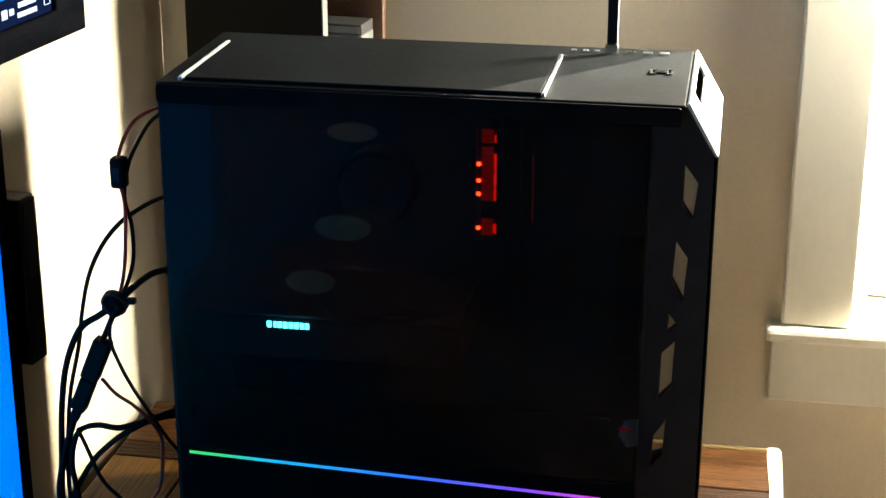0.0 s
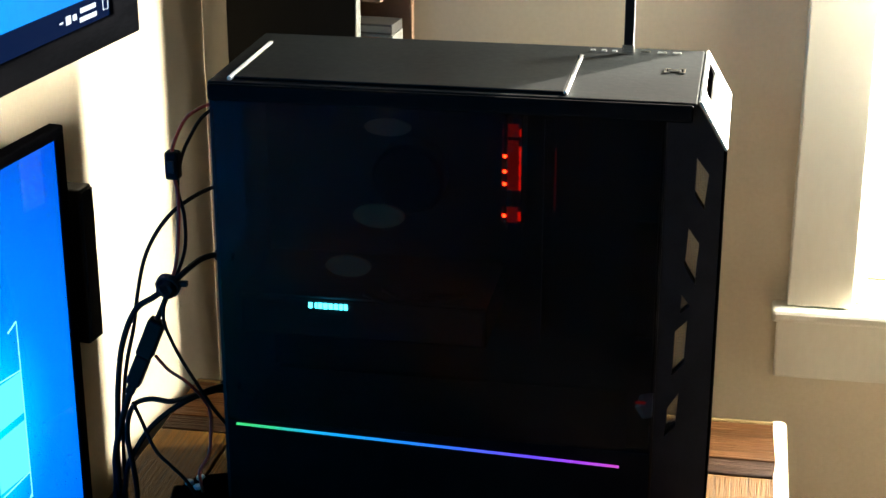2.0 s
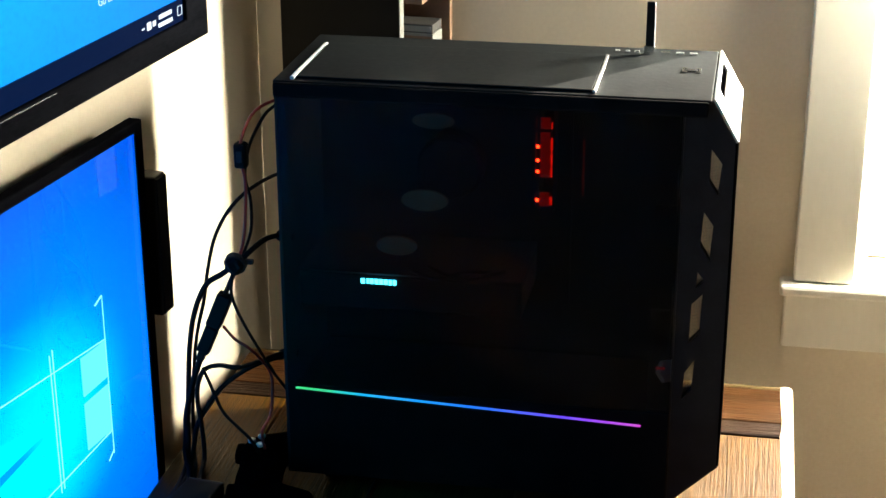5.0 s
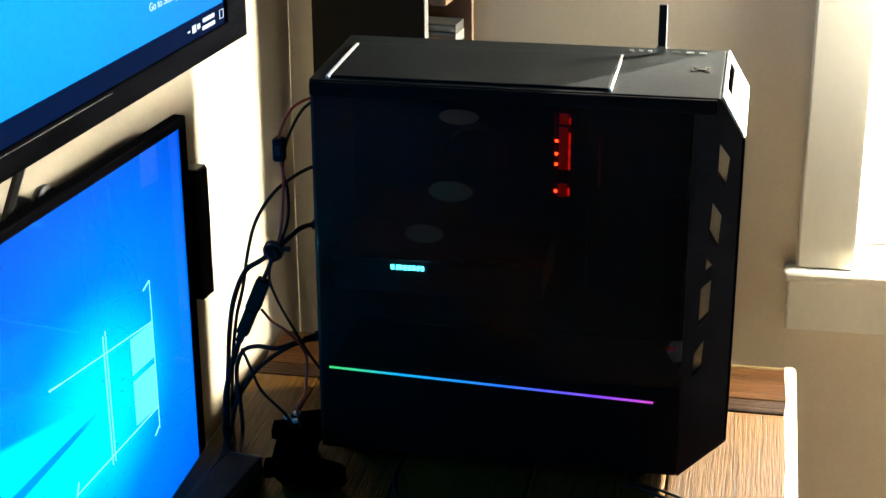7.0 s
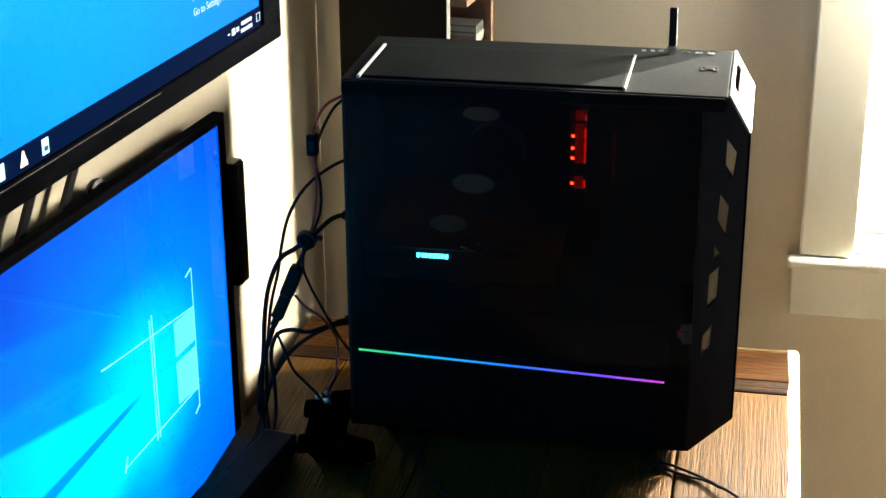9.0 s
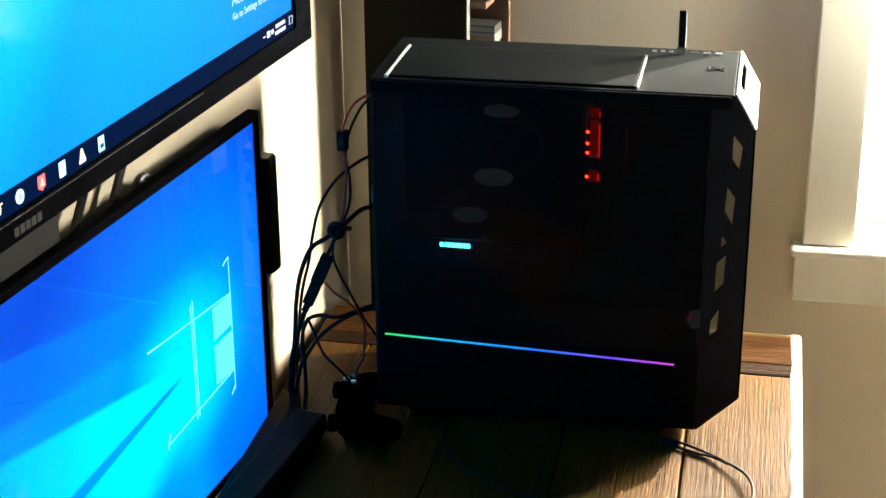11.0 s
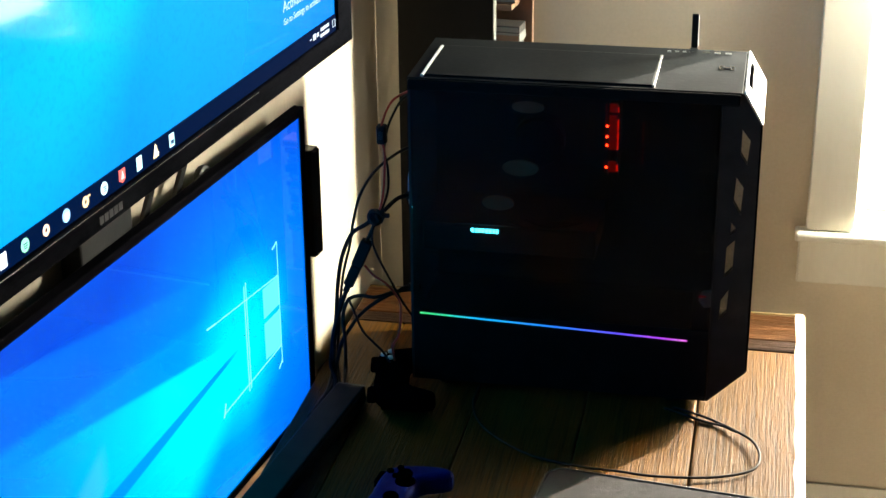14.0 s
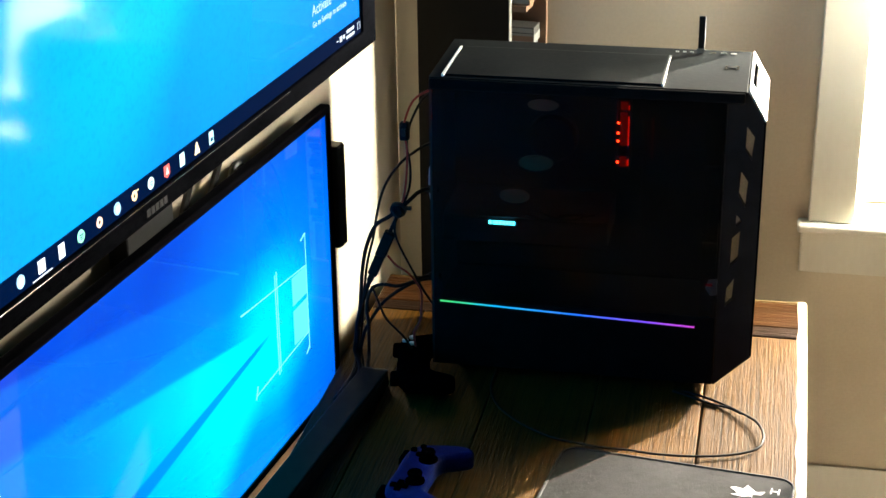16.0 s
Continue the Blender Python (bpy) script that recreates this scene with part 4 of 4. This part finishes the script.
cable("network_cable", [cp(0.003, 0.358, 0.02), cp(-0.018, 0.351, 0.018), cp(-0.038, 0.339, 0.014), cp(-0.057, 0.323, 0.01), cp(-0.074, 0.300, 0.008), cp(-0.087, 0.272, 0.008), cp(-0.096, 0.235, 0.008), cp(-0.102, 0.20, 0.008), cp(-0.114, 0.15, 0.008), cp(-0.122, 0.08, 0.008), cp(-0.124, 0.012, 0.004), cp(-0.112, 0.0025, -0.03), cp(-0.105, 0.0025, -0.07), cp(-0.115, 0.0025, -0.15)],
      0.0021, RUBBER, "thin black network cable in a wide bow")
knot = tagged(root("velcro_tie", *cp(-0.0595, 0.2505)), "knotted black velcro tie round the cables", "cable tie")
kb = bmesh.new()
bmesh.ops.create_icosphere(kb, subdivisions=3, radius=0.0115)
for v in kb.verts:
    v.co *= 1 + 0.22 * noise.noise(v.co * 160)
part("bundle", kb, RUBBER, knot)
part("strap", slab(circle(0.0125, 16), [circle(0.0105, 16)], 0.007, pose(0, -0.004, 0, 20, 15, 0)), FABRIC_EDGE, knot)
part("strap_end", box(0.006, 0.020, -0.003, 0.003, 0.001, 0.0065, 0.001), FABRIC_EDGE, knot)
# inline adapter: two plugs end to end
adp = tagged(root("cable_adapter", *cp(-0.090, 0.172), 0, 0, 23), "black plug and socket joined in a hanging cable", "plug")
part("socket", box(-0.0085, 0.0085, -0.007, 0.007, 0.001, 0.043, 0.002), RUBBER, adp)
part("plug", box(-0.0075, 0.0075, -0.006, 0.006, -0.034, 0.0, 0.002), RUBBER, adp)
part("collar", box(-0.0045, 0.0045, -0.004, 0.004, -0.046, -0.0342, 0.0015), RUBBER, adp)
cable("adapter_cable", [cp(-0.060, 0.244), cp(-0.066, 0.23), cp(-0.0735, 0.2135)], 0.0028, RUBBER, "black cable leading into the plug")
cable("adapter_cable", [cp(-0.1075, 0.130), cp(-0.114, 0.112), cp(-0.121, 0.090), cp(-0.129, 0.055), cp(-0.131, 0.03), cp(-0.130, 0.010, -0.01), cp(-0.112, 0.004, -0.05), cp(-0.108, 0.004, -0.11), cp(-0.12, 0.004, -0.2)], 0.0034, RUBBER, "thick black cable dropping to the desk")
cable("mouse_cable", [cp(-0.062, 0.243, -0.004), cp(-0.065, 0.216, -0.004), cp(-0.058, 0.193, -0.004), cp(-0.047, 0.170, -0.004), cp(-0.036, 0.148, -0.002), cp(-0.0265, 0.129), cp(-0.018, 0.115), cp(-0.006, 0.096, 0.004), cp(0.002, 0.09, 0.004)],
      0.0018, RUBBER, "thin black cable running to the tower")
cable("video_cable", [cp(0.003, 0.142, 0.012), cp(-0.018, 0.138, 0.012), cp(-0.040, 0.129, 0.008), cp(-0.063, 0.123), cp(-0.085, 0.124), cp(-0.103, 0.117), cp(-0.112, 0.098), cp(-0.114, 0.075), cp(-0.112, 0.058), cp(-0.110, 0.012), cp(-0.104, 0.0032, -0.03), cp(-0.100, 0.0032, -0.07), cp(-0.115, 0.0032, -0.15)],
      0.0028, RUBBER, "black video cable plugged into the tower", [(cp(0.003, 0.142, 0.012), cp(-0.014, 0.139, 0.012), 0.0055)])
cable("video_cable", [cp(0.003, 0.132, 0.02), cp(-0.022, 0.130, 0.018), cp(-0.045, 0.122, 0.014), cp(-0.068, 0.108, 0.01), cp(-0.090, 0.088, 0.008), cp(-0.105, 0.066, 0.004), cp(-0.116, 0.045), cp(-0.122, 0.02), cp(-0.123, 0.006, -0.01), cp(-0.116, 0.0032, -0.05), cp(-0.118, 0.0032, -0.13)],
      0.0028, RUBBER, "black video cable plugged into the tower")
cable("light_cable", [cp(-0.079, 0.172, 0.003), cp(-0.066, 0.157, 0.003), cp(-0.0486, 0.146, 0.003), cp(-0.035, 0.132, 0.003), cp(-0.025, 0.114, 0.003), cp(-0.0255, 0.085, 0.003), cp(-0.029, 0.062, 0.003), cp(-0.036, 0.048, -0.006), cp(-0.032, 0.036, -0.016), cp(-0.028, 0.026, -0.022)],
      0.0017, CABLE_RED, "dark red cable sagging to the desk")
cable("light_cable", [cp(-0.104, 0.121, -0.004), cp(-0.095, 0.098, -0.004), cp(-0.083, 0.068, -0.004), cp(-0.066, 0.053, -0.008), cp(-0.050, 0.042, -0.014), cp(-0.036, 0.028, -0.022)],
      0.0019, RUBBER, "thin black cable sagging to the desk")
cable("rear_cable", [cp(0.002, 0.330, 0.03), cp(-0.010, 0.318, 0.03), cp(-0.014, 0.296, 0.03), cp(-0.013, 0.268, 0.03), cp(-0.006, 0.246, 0.03), cp(0.002, 0.238, 0.03)],
      0.0022, CABLE_GREY, "grey cable looped at the back of the tower")
cable("wall_cable", [(-0.175, 0.005, D + 0.186), (-0.172, 0.018, D + 0.15), (-0.170, 0.022, D + 0.10), (-0.168, 0.018, D + 0.05), (-0.166, 0.02, D - 0.03)], 0.0018, RUBBER, "thin black cable down the cream wall")

# long loop on the sunlit desk
cable("headset_cable", [(0.384, -0.010, D + 0.003), (0.414, -0.022, D + 0.003), (0.444, -0.042, D + 0.004), (0.474, -0.069, D + 0.006), (0.499, -0.099, D + 0.008), (0.509, -0.136, D + 0.008), (0.504, -0.168, D + 0.006), (0.478, -0.189, D + 0.005), (0.432, -0.205, D + 0.005), (0.370, -0.213, D + 0.006), (0.322, -0.210, D + 0.007), (0.272, -0.205, D + 0.006), (0.20, -0.18, D + 0.003), (0.13, -0.12, D + 0.003), (0.10, -0.05, D + 0.003), (0.10, 0.03, D + 0.003)],
      0.0019, RUBBER, "thin black cable looped over the desk")
cable("headset_cable", [(0.372, -0.014, D + 0.003), (0.402, -0.029, D + 0.003), (0.432, -0.045, D + 0.003), (0.457, -0.055, D + 0.004), (0.476, -0.073, D + 0.006)],
      0.0019, RUBBER, "thin black cable looped over the desk")

# ---- mouse mat ----
mat = tagged(root("mouse_mat", 0.3725, -0.409, D, -7.0), "grey cloth mouse mat with stitched edge and white print", "mouse mat")
part("cloth", slab(rounded(0.322, 0.362, 0.022, 6), (), 0.003, pose(0, 0, 0.0004, 90)), FABRIC, mat)
part("stitching", tube([(x, y, 0.0026) for x, y in rounded(0.324, 0.364, 0.023, 6)] + [(0.162, 0.159, 0.0026)], 0.0025, 6, 1), FABRIC_EDGE, mat, "black stitched edge")
em = [(-0.040, -0.012), (-0.020, 0.008), (-0.034, 0.016), (-0.008, 0.020), (0.004, 0.014), (0.012, 0.016), (0.010, 0.006), (0.030, 0.002), (0.036, -0.012), (0.018, -0.006), (0.008, -0.016), (-0.004, -0.030), (-0.012, -0.012), (-0.026, -0.016)]
part("print_mark", slab(em, (), 0.0004, pose(0.1045, 0.132, 0.0039, 90, 0, 0) @ Matrix.Scale(0.62, 4)), PRINT, mat, "white printed sign")
for x0, x1, z0, z1 in ((0.1335, 0.1355, 0.138, 0.152), (0.1360, 0.143, 0.144, 0.1462), (0.1435, 0.1455, 0.138, 0.152)):
    part("print_mark", box(x0, x1, z0, z1, 0.0036, 0.0040), PRINT, mat)


# ---- gamepads ----
PAD_BLACK = surface("dull_black_pad_shell", (0.0002, 0.0002, 0.0003), (0.0008, 0.0008, 0.001), 40.0, 0.6, 0.1, spec=0.0)


def gamepad(x, y, z, rz, tilt_x, shell, trim, label):
    pad = tagged(root("gamepad", x, y, z, rz, tilt_x), label, "gamepad", "gamepads on the desk")
    outline = [(0.0, 0.030), (0.030, 0.031), (0.055, 0.028), (0.070, 0.014), (0.078, -0.012), (0.082, -0.040), (0.076, -0.056), (0.064, -0.058), (0.054, -0.044), (0.044, -0.026), (0.028, -0.020), (0.0, -0.019)]
    ring = glide([(a, b, 0) for a, b in outline], 3)
    full = [(p.x, -p.y) for p in ring] + [(-p.x, -p.y) for p in reversed(ring[1:-1])]
    b = slab(full, (), 0.030, pose(0, 0, 0.008, 90), 0.0)
    sharp = [e for e in b.edges if len(e.link_faces) == 2 and e.calc_face_angle(0) > 1.0 and abs(e.verts[0].co.z - e.verts[1].co.z) < 1e-5]
    bmesh.ops.bevel(b, geom=sharp, offset=0.009, segments=4, affect='EDGES', profile=0.5)
    part("shell", b, shell, pad, smooth=False)
    part("base", box(-0.055, 0.055, -0.012, 0.02, 0.0, 0.0085, 0.003), PAD_BLACK, pad)
    for sx, sy in ((-0.029, -0.006), (0.029, -0.006)):
        st = part("thumb_stick", lathe([(0.008, 0.036), (0.006, 0.044), (0.0095, 0.047), (0.0105, 0.050), (0.009, 0.0525), (0.004, 0.0515)], 18, pose(sx, sy, 0)), PAD_BLACK, pad)
        part("collar", lathe([(0.0135, 0.0375), (0.0135, 0.0392), (0.0125, 0.0398)], 18, pose(sx, sy, 0)), PAD_BLACK, pad)
    cross = [(-0.004, -0.012), (0.004, -0.012), (0.004, -0.004), (0.012, -0.004), (0.012, 0.004), (0.004, 0.004), (0.004, 0.012), (-0.004, 0.012), (-0.004, 0.004), (-0.012, 0.004), (-0.012, -0.004), (-0.004, -0.004)]
    part("direction_pad", slab(cross, (), 0.004, pose(-0.048, 0.010, 0.0375, 90)), PAD_BLACK, pad)
    for k in range(4):
        part("button", lathe([(0.0046, 0.0375), (0.0046, 0.0405), (0.0035, 0.0415)], 12, pose(0.048 + 0.0105 * math.cos(k * math.pi / 2), 0.010 + 0.0105 * math.sin(k * math.pi / 2), 0)), trim, pad)
    for sx in (-0.048, 0.048):
        part("trigger", box(sx - 0.014, sx + 0.014, 0.026, 0.040, 0.014, 0.030, 0.004), PAD_BLACK, pad)
    return pad


gamepad(0.054, -0.366, D, 84, 0, BLUE_PLASTIC, PAD_BLACK, "blue gamepad with black sticks lying on the desk")
gamepad(-0.018, -0.030, D, 100, 0, PAD_BLACK, GREY_PLASTIC, "black gamepad with light grey buttons beside the tower")
